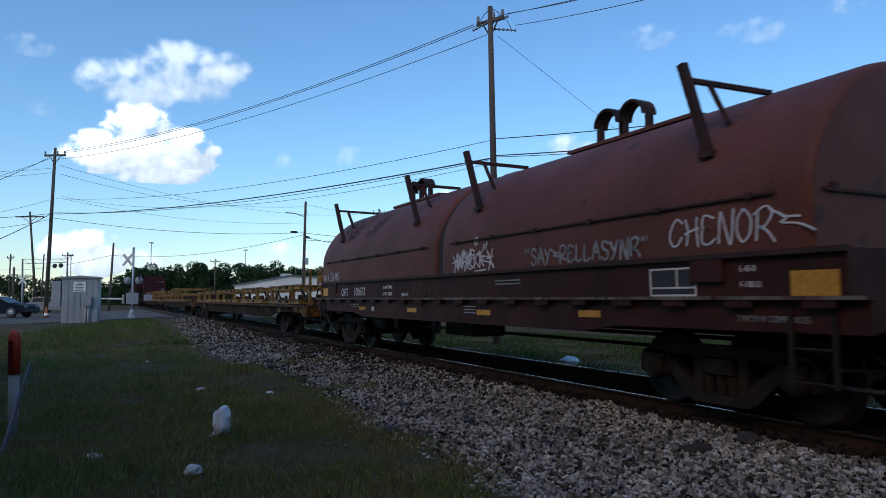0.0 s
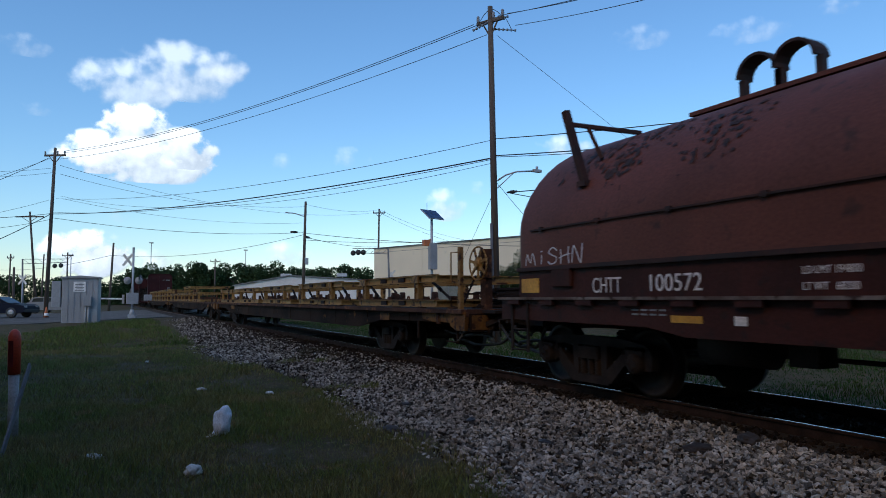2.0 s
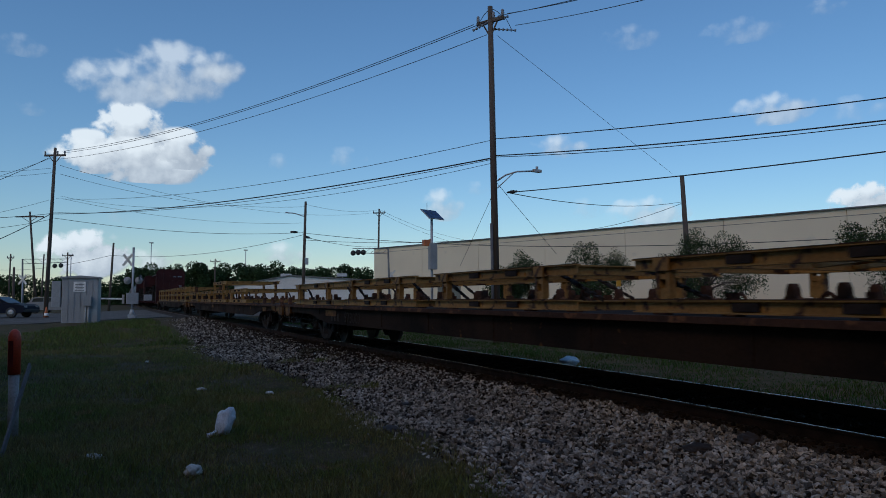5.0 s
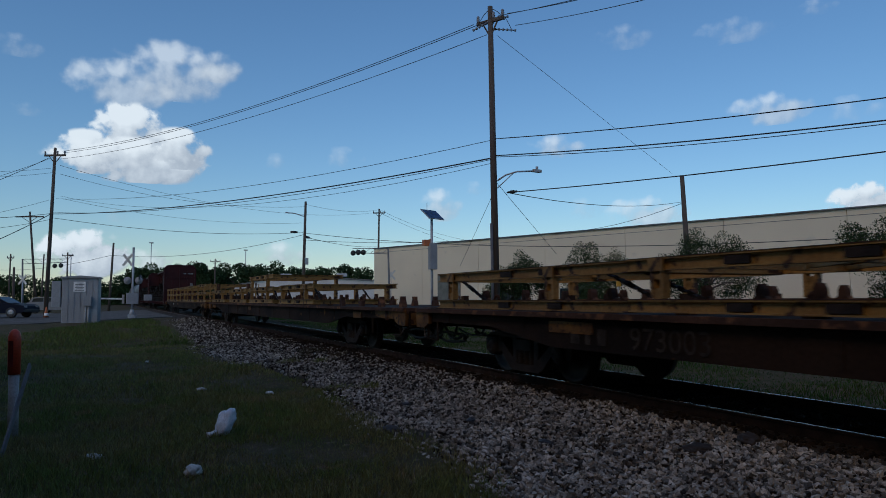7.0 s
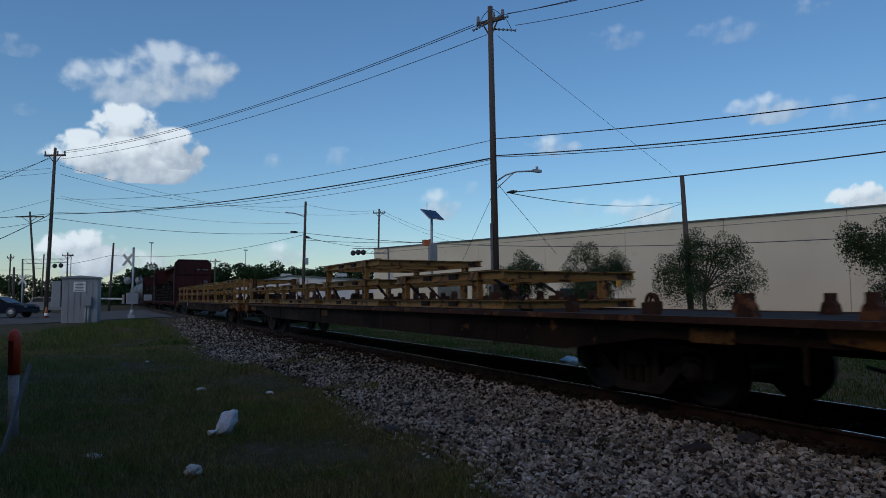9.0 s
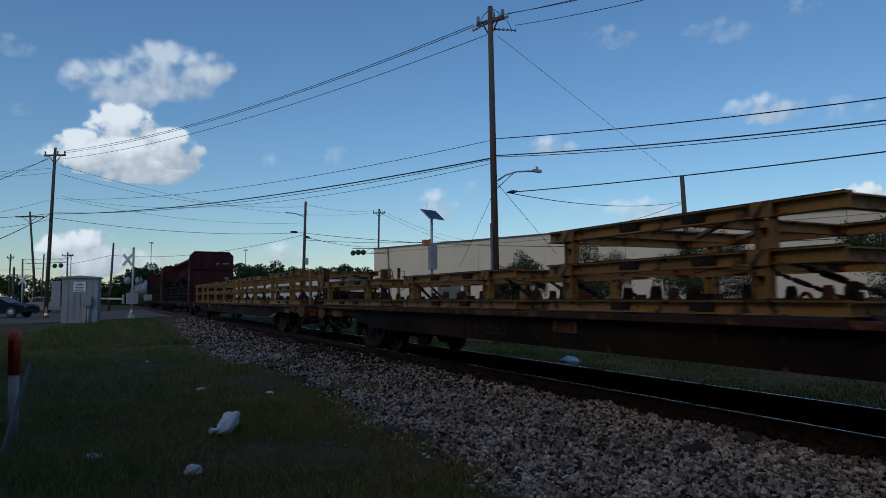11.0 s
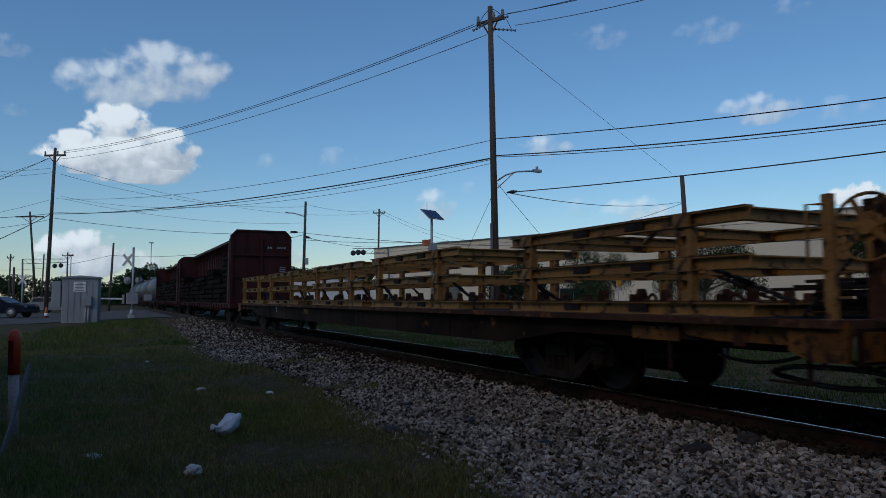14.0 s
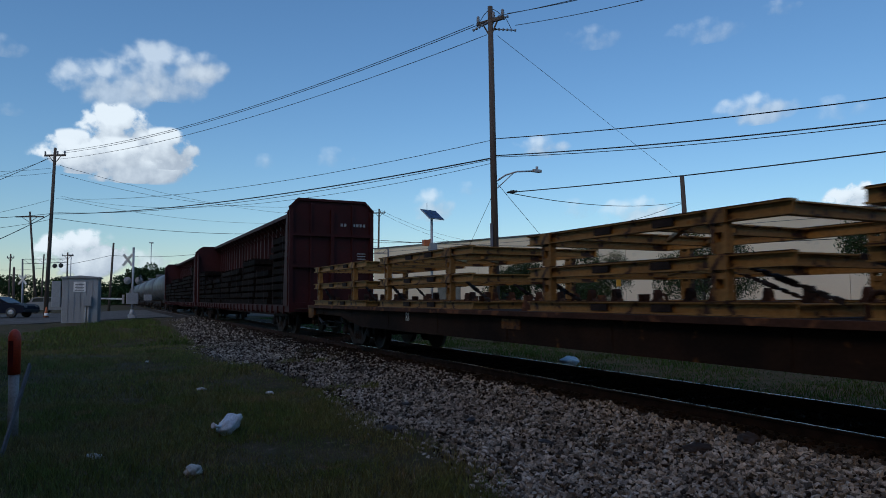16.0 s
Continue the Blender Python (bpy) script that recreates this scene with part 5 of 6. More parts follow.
for p, q, sag, r in (
    ((11.92, 20.86, 11.60), (-2.81, 54.95, 12.26), 0.75, 0.013), ((12.29, 20.67, 11.69), (-2.73, 54.91, 12.13), 0.75, 0.013), ((12.36, 20.64, 11.22), (-3.00, 55.05, 11.68), 0.75, 0.012),
    ((12.95, 20.34, 11.98), (12.16, 8.40, 8.72), 0.1, 0.011), ((13.02, 20.30, 12.02), (12.45, 8.47, 8.87), 0.16, 0.011), ((13.29, 20.16, 11.57), (13.17, 7.88, 8.60), 0.15, 0.011),
    ((12.44, 20.60, 7.28), (-3.06, 55.08, 8.81), 0.7, 0.011), ((12.47, 20.58, 6.63), (-3.20, 55.15, 7.71), 0.5, 0.026), ((12.43, 20.60, 6.57), (-3.20, 55.15, 7.83), 0.65, 0.012),
    ((12.58, 20.52, 7.34), (17.35, 8.00, 6.32), 0.12, 0.016), ((12.58, 20.52, 6.72), (17.32, 8.02, 5.77), 0.12, 0.02), ((12.58, 20.52, 6.67), (17.31, 8.02, 5.69), 0.16, 0.012), ((12.95, 20.34, 5.37), (17.28, 8.04, 5.06), 0.08, 0.018),
    ((12.95, 20.34, 5.37), (29.35, 27.70, 6.97), 0.35, 0.014), ((29.41, 27.67, 6.90), (31.21, 40.22, 6.49), 0.3, 0.014), ((31.21, 40.22, 6.49), (15.69, 57.10, 6.64), 0.5, 0.02),
    ((12.70, 20.47, 11.19), (28.97, 27.90, 8.60), 0.0, 0.008), ((12.64, 20.49, 5.70), (22.98, 30.94, 4.03), 0.0, 0.01), ((12.49, 20.57, 5.29), (20.02, 36.94, 3.60), 0.0, 0.01),
    ((15.68, 57.10, 7.24), (34.34, 16.19, 4.44), 0.9, 0.022),
    ((15.46, 57.21, 7.29), (-3.19, 55.15, 7.42), 0.5, 0.018), ((15.46, 57.21, 7.09), (0.85, 80.36, 6.32), 0.8, 0.018), ((0.85, 80.36, 6.32), (-13.57, 119.11, 6.04), 0.5, 0.02),
    ((-2.92, 55.01, 11.23), (32.42, 82.24, 12.88), 1.6, 0.012), ((-2.90, 55.00, 10.61), (15.66, 57.11, 9.56), 0.8, 0.012), ((15.66, 57.11, 9.76), (32.22, 82.34, 13.18), 0.4, 0.012), ((32.68, 82.11, 13.10), (56.20, 94.82, 10.55), 0.8, 0.016), ((32.69, 82.11, 12.73), (56.19, 94.83, 9.62), 0.8, 0.016),
    ((-2.85, 54.97, 9.01), (12.43, 20.60, 6.43), 1.2, 0.009), ((-2.69, 54.89, 8.81), (15.41, 57.24, 8.13), 0.6, 0.01),
    ((-3.66, 55.39, 11.77), (-10.11, 50.03, 7.00), 0.2, 0.018), ((-3.30, 55.20, 11.85), (-10.14, 50.04, 7.69), 0.2, 0.013), ((-3.49, 55.30, 11.02), (-10.22, 50.08, 9.48), 0.2, 0.011), ((-3.41, 55.26, 10.70), (-10.20, 50.07, 9.06), 0.2, 0.011),
    ((-3.45, 55.28, 7.67), (-8.69, 43.70, 3.06), 0.2, 0.024), ((-3.31, 55.21, 7.75), (-10.09, 50.02, 6.59), 0.2, 0.02), ((-3.49, 55.30, 8.73), (-10.06, 50.00, 6.05), 0.2, 0.011), ((-3.30, 55.20, 7.34), (-10.04, 49.99, 5.64), 0.25, 0.014),
    ((15.69, 57.10, 6.89), (32.29, 82.31, 8.31), 0.3, 0.022),
):
    wire(p, q, sag, r)


for p, q, a, b in (((15.46, 57.21, 7.29), (-3.19, 55.15, 7.42), 0.5, 1.1), ((15.69, 57.10, 6.89), (32.29, 82.31, 8.31), 0.05, 1.0), ((12.95, 20.34, 5.37), (17.28, 8.04, 5.06), 0.05, 0.45)):
    p, q = Vector(p), Vector(q)
    d = (q - p).normalized()
    solid("strain_insulator", Shape().rod(p + d * a, p + d * b, 0.04 if b < 0.6 else 0.09, n=10).rod(p + d * (a + (b - a) * 0.3), p + d * (a + (b - a) * 0.7), 0.06 if b < 0.6 else 0.11, n=10), M["wire"], "black strain insulator on an overhead cable", "insulator", group="strain insulators")


# ---- crossing equipment ----
def flasher(parent, c, d, r=0.17, name="flasher", shell="black", words="black round signal light"):
    """A round crossing light with its black target disc and hood, facing d."""
    c, d = Vector(c), Vector(d).normalized()
    f = part(name, Shape().lathe([(-0.14, r * 0.45), (-0.02, r * 0.6), (0.0, r * 1.5), (0.02, r * 1.5), (0.022, r * 0.6), (0.14, r * 0.6)], c, d, 18), M[shell], parent, words)
    part("lens", Shape().lathe([(0.02, r * 0.55), (0.05, r * 0.5), (0.065, r * 0.2)], c, d, 14), M["lens"], f, "unlit dark red lens")


def crossbuck(parent, c, right, up, w, face):
    c, right, up, face = (Vector(v) for v in (c, right, up, face))
    for sg in (-1, 1):
        d = (right * w / 2 + up * w * 0.62 * sg)
        part("crossbuck_blade", Shape().bar(c - d + face * 0.02 * sg, c + d + face * 0.02 * sg, 0.03, 0.17), M["paper"], parent, "white crossbuck blade")


def gate_signal():
    h = thing("crossing_signal", "silver crossing signal mast with crossbuck and gate box", "crossing signal", pose(1.88, 50.1, 0.3))
    part("mast", Shape().rod((0, 0, 0), (0, 0, 4.75), 0.075, n=12).lathe([(4.75, 0.09), (4.82, 0.06)], (0, 0, 0), (0, 0, 1), 12), M["metal"], h)
    part("base", Shape().box(0, 0, 0.12, 0.5, 0.5, 0.24, ch=0.05).lathe([(0.24, 0.2), (0.6, 0.1)], (0, 0, 0), (0, 0, 1), 12), M["metal"], h)
    R, Fv = Vector((0.891, -0.4536, 0)), Vector((-0.4536, -0.891, 0))
    crossbuck(h, R * -0.38 + Vector((0, 0, 3.95)), R, (0, 0, 1), 0.62, Fv)
    part("light_bar", Shape().bar(R * -0.75 + Vector((0, 0, 2.62)), R * 0.75 + Vector((0, 0, 2.62)), 0.06, 0.06), M["black"], h)
    for a in (-0.32, 0.45):
        flasher(h, R * a + Fv * 0.1 + Vector((0, 0, 2.55)), -Fv, shell="silver", words="silver back of a round signal light")
    flasher(h, R * 0.5 + Vector((0, 0, 2.7)), R)
    part("gate_box", Shape().box(0, 0.0, 1.35, 0.75, 0.5, 0.75, ch=0.04), M["silver"], h, "silver gate mechanism box")
    part("relay_box", Shape().box(0.95, -0.35, 1.4, 0.5, 0.35, 0.4, ch=0.03), M["silver"], h)
    part("counterweight", Shape().box(-0.55, 0.2, 1.3, 0.14, 0.3, 0.6), M["marker"], h)
    a = Shape()
    for k in range(7):
        a.bar((-0.5 - 0.55 * k, 0.4, 1.32 + 0.01 * k), (-0.5 - 0.55 * k - 0.53, 0.4, 1.33 + 0.01 * k), 0.05, 0.1)
    part("gate_arm", a, M["white"], h, "white lowered gate arm")
    return h


gate_signal()


def bungalow():
    at = frame_at((-1.93, 42.3, 0), (-0.15, 42.15, 0))
    h = thing("signal_bungalow", "silver-grey steel signal equipment bungalow on the grass", "equipment cabinet", at)
    W, Dp, Ht = 1.79, 1.7, 2.76
    part("body", Shape().box(W / 2, Dp / 2, Ht / 2, W, Dp, Ht, ch=0.03), M["silver"], h)
    part("roof", Shape().extrude([(-0.08, Ht), (W + 0.08, Ht), (W + 0.08, Ht + 0.08), (W / 2, Ht + 0.16), (-0.08, Ht + 0.08)], -0.08, Dp + 0.08, "y"), M["silver"], h)
    rb = Shape()
    for k in range(1, 6):
        rb.box(W * k / 6, -0.012, Ht / 2, 0.03, 0.024, Ht - 0.1)
    part("rib", rb, M["silver"], h)
    sg = part("sign", Shape().box(0.86, -0.03, 2.3, 0.6, 0.02, 0.55), M["white"], h, "white notice with unreadable lines")
    ln = Shape()
    for k in range(6):
        ln.box(0.86, -0.043, 2.5 - 0.08 * k, 0.44 if k % 2 else 0.32, 0.004, 0.035)
    part("stencil", ln, M["grey"], sg)
    part("meter_box", Shape().box(1.27, -0.12, 1.5, 0.42, 0.22, 0.5, ch=0.02), M["silver"], h, "grey electric box")
    part("conduit", Shape().rod((1.19, -0.1, 0), (1.19, -0.1, 1.3), 0.04).rod((1.33, -0.1, 0), (1.33, -0.1, 1.3), 0.04), M["metal"], h)
    part("side_box", Shape().box(-0.28, 0.5, 1.9, 0.45, 0.9, 1.4, ch=0.03), M["silver"], h)
    return h


bungalow()


def cantilever(base, top, tip, lights, label):
    """A mast with a trussed arm over the road that carries signal lights."""
    b = Vector(base)
    b.z = 0
    t, e = Vector(top) - b, Vector(tip) - b
    h = thing("cantilever_signal", label, "crossing signal", Matrix.Translation(b))
    part("mast", Shape().rod((0, 0, 0), t, 0.11, 0.08, n=12), M["cap"], h)
    up = Vector((0, 0, 0.5))
    e.z = t.z
    s = Shape().rod(t, e, 0.03, n=8).rod(t - up, e - up * 0.7, 0.03, n=8)
    n = 6
    for k in range(n):
        s.rod(t.lerp(e, k / n), (t - up).lerp(e - up * 0.7, (k + 1) / n), 0.014, n=6)
    part("arm", s, M["cap"], h)
    for q, d in lights:
        flasher(h, Vector(q) - b, d, 0.16)
    return h


cantilever((-7.25, 82.23, 0.58), (-7.44, 82.33, 5.82), (-3.31, 80.23, 5.15), (((-4.38, 80.21, 5.07), (-0.45, -0.89, 0)), ((-3.81, 79.92, 5.12), (-0.45, -0.89, 0))), "cantilever signal mast across the road")
cantilever((22.97, 55.63, 0.71), (22.83, 55.70, 6.02), (19.99, 57.15, 6.03), (((19.87, 56.65, 5.59), (-0.45, -0.89, 0)), ((20.27, 56.45, 5.64), (-0.45, -0.89, 0)), ((20.67, 56.24, 5.64), (-0.45, -0.89, 0))), "cantilever signal mast beside the warehouse street")
for q, w in (((24.60, 59.29, 3.77), 0.7), ((-6.94, 77.59, 3.57), 0.75)):
    h = thing("crossbuck_sign", "small white crossbuck on a thin post", "road sign", pose(q[0], q[1], 0))
    part("post", Shape().rod((0, 0, 0), (0, 0, q[2] + 0.3), 0.04, n=8), M["metal"], h)
    crossbuck(h, (0, -0.08, q[2]), (0.891, -0.4536, 0), (0, 0, 1), w, (-0.45, -0.89, 0))


def solar_pole():
    t = Vector((19.74, 40.45, 6.89))
    h = thing("solar_signal_pole", "steel pole with tilted solar panel and cabinet", "solar panel", pose(t.x, t.y, 0))
    part("mast", Shape().rod((0, 0, 0), (0, 0, t.z), 0.09, n=12), M["metal"], h)
    fr = Matrix.Rotation(radians(-27), 3, "Z") @ Euler((radians(40), 0, radians(48))).to_matrix()
    p = part("solar_panel", Shape().box(0.05, 0, t.z + 0.3, 1.5, 1.05, 0.06, fr), M["metal"], h, "tilted dark blue solar panel")
    c = Shape()
    for i in range(4):
        for j in range(2):
            o = fr @ Vector((-0.54 + 0.36 * i, -0.25 + 0.5 * j, -0.035))
            o2 = fr @ Vector((-0.54 + 0.36 * i, -0.25 + 0.5 * j, 0.035))
            for q in (o, o2):
                c.box(0.05 + q.x, q.y, t.z + 0.3 + q.z, 0.34, 0.48, 0.012, fr)
    part("cells", c, M["solar"], p)
    part("cabinet", Shape().box(-0.05, -0.25, 4.35, 0.55, 0.35, 1.75, ch=0.03), M["silver"], h, "grey steel control cabinet")
    part("beacon", Shape().box(-0.45, -0.1, 5.25, 0.5, 0.35, 0.4, ch=0.05).bar((-0.45, -0.1, 5.4), (0, 0, 5.55), 0.05, 0.05), M["amber"], h, "faded orange signal housing")
    part("aerial", Shape().rod((-0.35, 0, t.z + 0.3), (-0.35, 0, t.z + 1.1), 0.012, n=6), M["metal"], h)
    return h


solar_pole()
for q in ((24.69, 27.83, 2.37),):
    h = thing("hydrant_sign", "small yellow marker on a thin post", "road sign", pose(q[0], q[1], 0))
    part("post", Shape().rod((0, 0, 0), (0, 0, q[2]), 0.03, n=8), M["metal"], h)
    part("plate", Shape().box(0, -0.05, q[2], 0.3, 0.03, 0.45, ch=0.0), M["ymark"], h)


# ---- trees ----
def leaf_cloud(name, blobs, count, size, material, parent, rng, droop=0.0, label=""):
    """Many small leaf quads spread through overlapping clumps."""
    V, Fc = [], []
    tot = sum(b[3] ** 2 for b in blobs)
    for bx, by, bz, br in blobs:
        for _ in range(int(count * br * br / tot)):
            d = rng.normal(0, 1, 3)
            d /= np.linalg.norm(d)
            rr = br * rng.uniform(0.35, 1.0) ** 0.5 * (1 + 0.25 * noise.noise((bx + d[0] * 2, by + d[1] * 2, bz + d[2] * 2)))
            c = np.array((bx, by, bz)) + d * rr * (1, 1, 0.85)
            c[2] -= droop * rng.random() * max(0, 1 - abs(d[2]))
            a = rng.normal(0, 1, 3)
            a /= np.linalg.norm(a)
            b2 = np.cross(a, rng.normal(0, 1, 3))
            b2 /= np.linalg.norm(b2)
            s = size * rng.uniform(0.6, 1.3)
            n = len(V)
            V += [tuple(c - a * s), tuple(c + b2 * s * 0.5), tuple(c + a * s), tuple(c - b2 * s * 0.5)]
            Fc.append((n, n + 1, n + 2, n + 3))
    me = bpy.data.meshes.new(name)
    me.from_pydata(V, [], Fc)
    me.materials.append(material)
    ob = new(name, me)
    ob.parent = parent
    if label:
        tagged(ob, label)
    return ob


def street_tree(x, y, top, rad, seed):
    rng = np.random.default_rng(seed)
    h = thing("tree", "small dark street tree with a loose drooping crown", "tree", pose(x, y, 0), "street trees by the warehouse")
    s = Shape()
    fork = Vector((rng.uniform(-0.1, 0.1), rng.uniform(-0.1, 0.1), top * 0.36))
    s.rod((0, 0, -0.1), fork, 0.13, 0.09, n=10)
    blobs = []
    for k in range(16):
        a = k * 2.4 + rng.uniform(-0.4, 0.4)
        rr = rad * rng.uniform(0.25, 0.85)
        e = Vector((math.cos(a) * rr, math.sin(a) * rr, top * rng.uniform(0.42, 0.9) * (1 - 0.12 * (rr / rad) ** 2)))
        m = fork.lerp(e, 0.5) + Vector((0, 0, 0.25))
        s.rod(fork, m, 0.06, 0.04, n=7)
        s.rod(m, e, 0.04, 0.012, n=6)
        for _ in range(3):
            f = e + Vector(rng.normal(0, 0.35, 3))
            s.rod(e, f, 0.012, 0.005, n=5)
            blobs.append((f.x, f.y, f.z, rng.uniform(0.3, 0.55) * rad / 2))
    part("trunk", s, M["bark"], h)
    leaf_cloud("crown", blobs, 21000, 0.052, M["leaf"], h, rng, droop=1.3)


street_tree(23.7, 36.6, 4.75, 2.1, 1)
street_tree(27.44, 33.16, 5.0, 2.5, 2)
street_tree(28.8, 25.74, 5.1, 2.7, 3)
street_tree(31.3, 17.3, 5.1, 2.5, 4)


def far_tree(x, y, top, rad, seed):
    rng = np.random.default_rng(seed)
    h = thing("tree", "dense dark green tree in the distant tree line", "tree", pose(x, y, 0), "distant tree line")
    part("trunk", Shape().rod((0, 0, -0.1), (0, 0, top * 0.6), 0.3, 0.15, n=8).rod((0, 0, top * 0.4), (rad * 0.5, 0, top * 0.7), 0.12, 0.05, n=6).rod((0, 0, top * 0.4), (-rad * 0.5, 0.4, top * 0.7), 0.12, 0.05, n=6), M["bark"], h)
    blobs = [(rng.uniform(-1, 1) * rad, rng.uniform(-0.6, 0.6) * rad, top * rng.uniform(0.12, 0.88), rng.uniform(0.2, 0.38) * rad) for _ in range(22)]
    leaf_cloud("crown", blobs, 6000, 0.26, M["farleaf"], h, rng)


rr = random.Random(9)
for px, py in ((4.0, (166.3, 5.3)), (8.4, (164.0, 8.1)), (10.6, (162.9, 9.4)), (13.4, (161.5, 9.6)), (16.3, (160.0, 8.3)), (19.1, (158.6, 8.8)), (21.9, (157.2, 9.5)), (24.7, (155.7, 9.7)), (27.5, (154.3, 9.3)), (30.4, (152.9, 9.5)), (33.2, (151.4, 8.5)), (36.0, (150.0, 9.0)), (38.8, (148.6, 8.3)), (41.6, (147.1, 7.9)), (44.5, (145.7, 8.4)), (47.8, (144.0, 9.9)), (51.2, (142.2, 8.1)), (53.5, (141.1, 9.1))):
    far_tree(px, py[0], py[1] * rr.uniform(0.93, 1.06), 5.2, int(px * 7) % 991 + 3)
for k in range(26):
    far_tree(-150 + 9 * k + rr.uniform(-3, 3), 205 + rr.uniform(-12, 12), rr.uniform(5.5, 8.5), 6.0, k + 50)


# ---- vehicles ----
def car_thing(at, paint, label, name="parked_car"):
    """A car with its nose to +x."""
    h = thing(name, label, "car", at)
    low = [(-2.3, 0.42), (-2.32, 0.85), (-2.2, 1.0), (-1.0, 1.06), (0.75, 1.04), (1.0, 1.0), (1.95, 0.93), (2.25, 0.82), (2.32, 0.6), (2.3, 0.4), (1.85, 0.32), (-1.9, 0.32)]
    cab = [(-2.15, 1.0), (-1.9, 1.34), (-1.6, 1.46), (-0.2, 1.5), (0.25, 1.44), (1.05, 1.0)]
    body = Shape().extrude([(x, z) for x, z in low], -0.92, 0.92)
    body.extrude([(x * 0.99, z) for x, z in cab], -0.78, 0.78)
    part("body", body, paint, h)
    g = Shape()
    for y in (-0.79, 0.79):
        g.extrude([(-1.85, 1.06), (-1.65, 1.36), (-0.75, 1.42), (-0.75, 1.06)], y - 0.012, y + 0.012)
        g.extrude([(-0.65, 1.06), (-0.65, 1.42), (0.05, 1.4), (0.75, 1.06)], y - 0.012, y + 0.012)
    g.extrude([(0.96, 1.06), (0.27, 1.43), (0.25, 1.46), (1.08, 1.04)], -0.7, 0.7)
    part("window", g, M["glass"], h, "tinted glass")
    for x in (-1.42, 1.42):
        for y in (-0.84, 0.84):
            w = part("wheel", Shape().lathe([(-0.11, 0.3), (-0.08, 0.36), (0.08, 0.36), (0.11, 0.3)], (x, y, 0.36), (0, 1 if y > 0 else -1, 0), 20), M["black"], h)
            part("rim", Shape().lathe([(0.0, 0.24), (0.112, 0.23), (0.118, 0.08)], (x, y, 0.36), (0, 1 if y > 0 else -1, 0), 14), M["chrome"], w, "silver alloy rim")
    for y in (-0.65, 0.65):
        part("headlight", Shape().box(2.22, y, 0.78, 0.16, 0.34, 0.14, ch=0.04), M["chrome"], h, "clear headlight")
    part("bumper", Shape().box(2.3, 0, 0.5, 0.12, 1.7, 0.2, ch=0.05), M["black"], h)
    return h


cx = (-6.39, 56.55, 0.44)
car_thing(pose(cx[0], cx[1], 0.34, 0, 0, -27), M["carpaint"], "dark blue car waiting at the crossing")
# added car shape, stands in for dark things with white bits
cx = (-3.64, 71.42, 0.78)
car_thing(pose(cx[0], cx[1], 0.34, 0, 0, -30), M["greypaint"], "grey stand-in car beyond the crossing")


# ---- small things in the grass ----
def marker_post():
    h = thing("marker_post", "white plastic marker post with a red-orange top", "marker post", pose(-0.86, 9.23, 0, 0, -1, 0))
    part("shaft", Shape().lathe([(-0.1, 0.055), (0.76, 0.055)], (0, 0, 0), (0, 0, 1), 16), M["marker"], h)
    part("cap", Shape().lathe([(0.74, 0.066), (1.17, 0.066), (1.22, 0.055), (1.25, 0.03), (1.26, 0.01)], (0, 0, 0), (0, 0, 1), 18), M["orange"], h, "red-orange plastic sleeve")
    part("label", Shape().box(-0.03, -0.062, 0.98, 0.05, 0.012, 0.3), M["lens"], h, "dark unreadable sticker")


marker_post()
cone = thing("traffic_cone", "small orange and white traffic cone by a pole", "traffic cone", pose(-3.4, 54.6, 0.33))
part("body", Shape().lathe([(0.03, 0.17), (0.75, 0.04)], (0, 0, 0), (0, 0, 1), 14), M["amber"], cone)
part("band", Shape().lathe([(0.12, 0.165), (0.32, 0.12)], (0, 0, 0), (0, 0, 1), 14), M["white"], cone, "white reflective band")
part("base", Shape().box(0, 0, 0.015, 0.4, 0.4, 0.03, ch=0.04), M["black"], cone)
solid("loose_strip", Shape().bar((-0.86, 8.19, 0.00), (-0.70, 9.0, 0.86), 0.02, 0.07), M["grey"], "grey plastic strip leaning on the marker post", "strip")


def crumpled(name, r, sq, seed, label, category, material, at):
    bm = bmesh.new()
    bmesh.ops.create_icosphere(bm, subdivisions=4, radius=1)
    for v in bm.verts:
        p = v.co.copy()
        k = 1 + 0.28 * noise.noise(p * 1.7 + Vector((seed, 0, 0))) + 0.16 * abs(noise.noise(p * 4.5 + Vector((0, seed, 0)))) - 0.07 * abs(noise.noise(p * 11))
        v.co = Vector((p.x * sq[0], p.y * sq[1], p.z * sq[2])) * k * r
    me = bpy.data.meshes.new(name)
    bm.to_mesh(me)
    bm.free()
    me.polygons.foreach_set("use_smooth", [True] * len(me.polygons))
    me.materials.append(material)
    ob = tagged(new(name, me), label, category)
    ob.matrix_basis = at
    return ob


bag = crumpled("plastic_bag", 0.15, (0.72, 0.6, 1.1), 3, "crumpled white plastic bag blowing in the grass", "plastic bag", M["bag"], pose(1.33, 8.3, 0.17))
part("knot", Shape().lathe([(-0.02, 0.03), (0.05, 0.018), (0.12, 0.035)], (-0.05, -0.02, -0.13), (-0.7, 0, -0.7), 8), M["bag"], bag)
crumpled("crushed_cup", 0.075, (1, 0.8, 0.75), 9, "crumpled white paper cup on the grass", "litter", M["paper"], pose(0.79, 6.55, 0.05))
for k, q in enumerate(((-0.04, 7.74, 0.00), (0.01, 7.64, 0.00), (1.07, 18.46, 0.00), (2.55, 11.39, 0.00), (1.60, 12.46, 0.00))):
    crumpled("paper_scrap", 0.055 if k < 2 else 0.07, (1.2, 0.7, 0.4), 20 + k, "small torn white paper scrap on the grass", "litter", M["paper"], pose(q[0], q[1], 0.03, 0, 0, 40 * k))
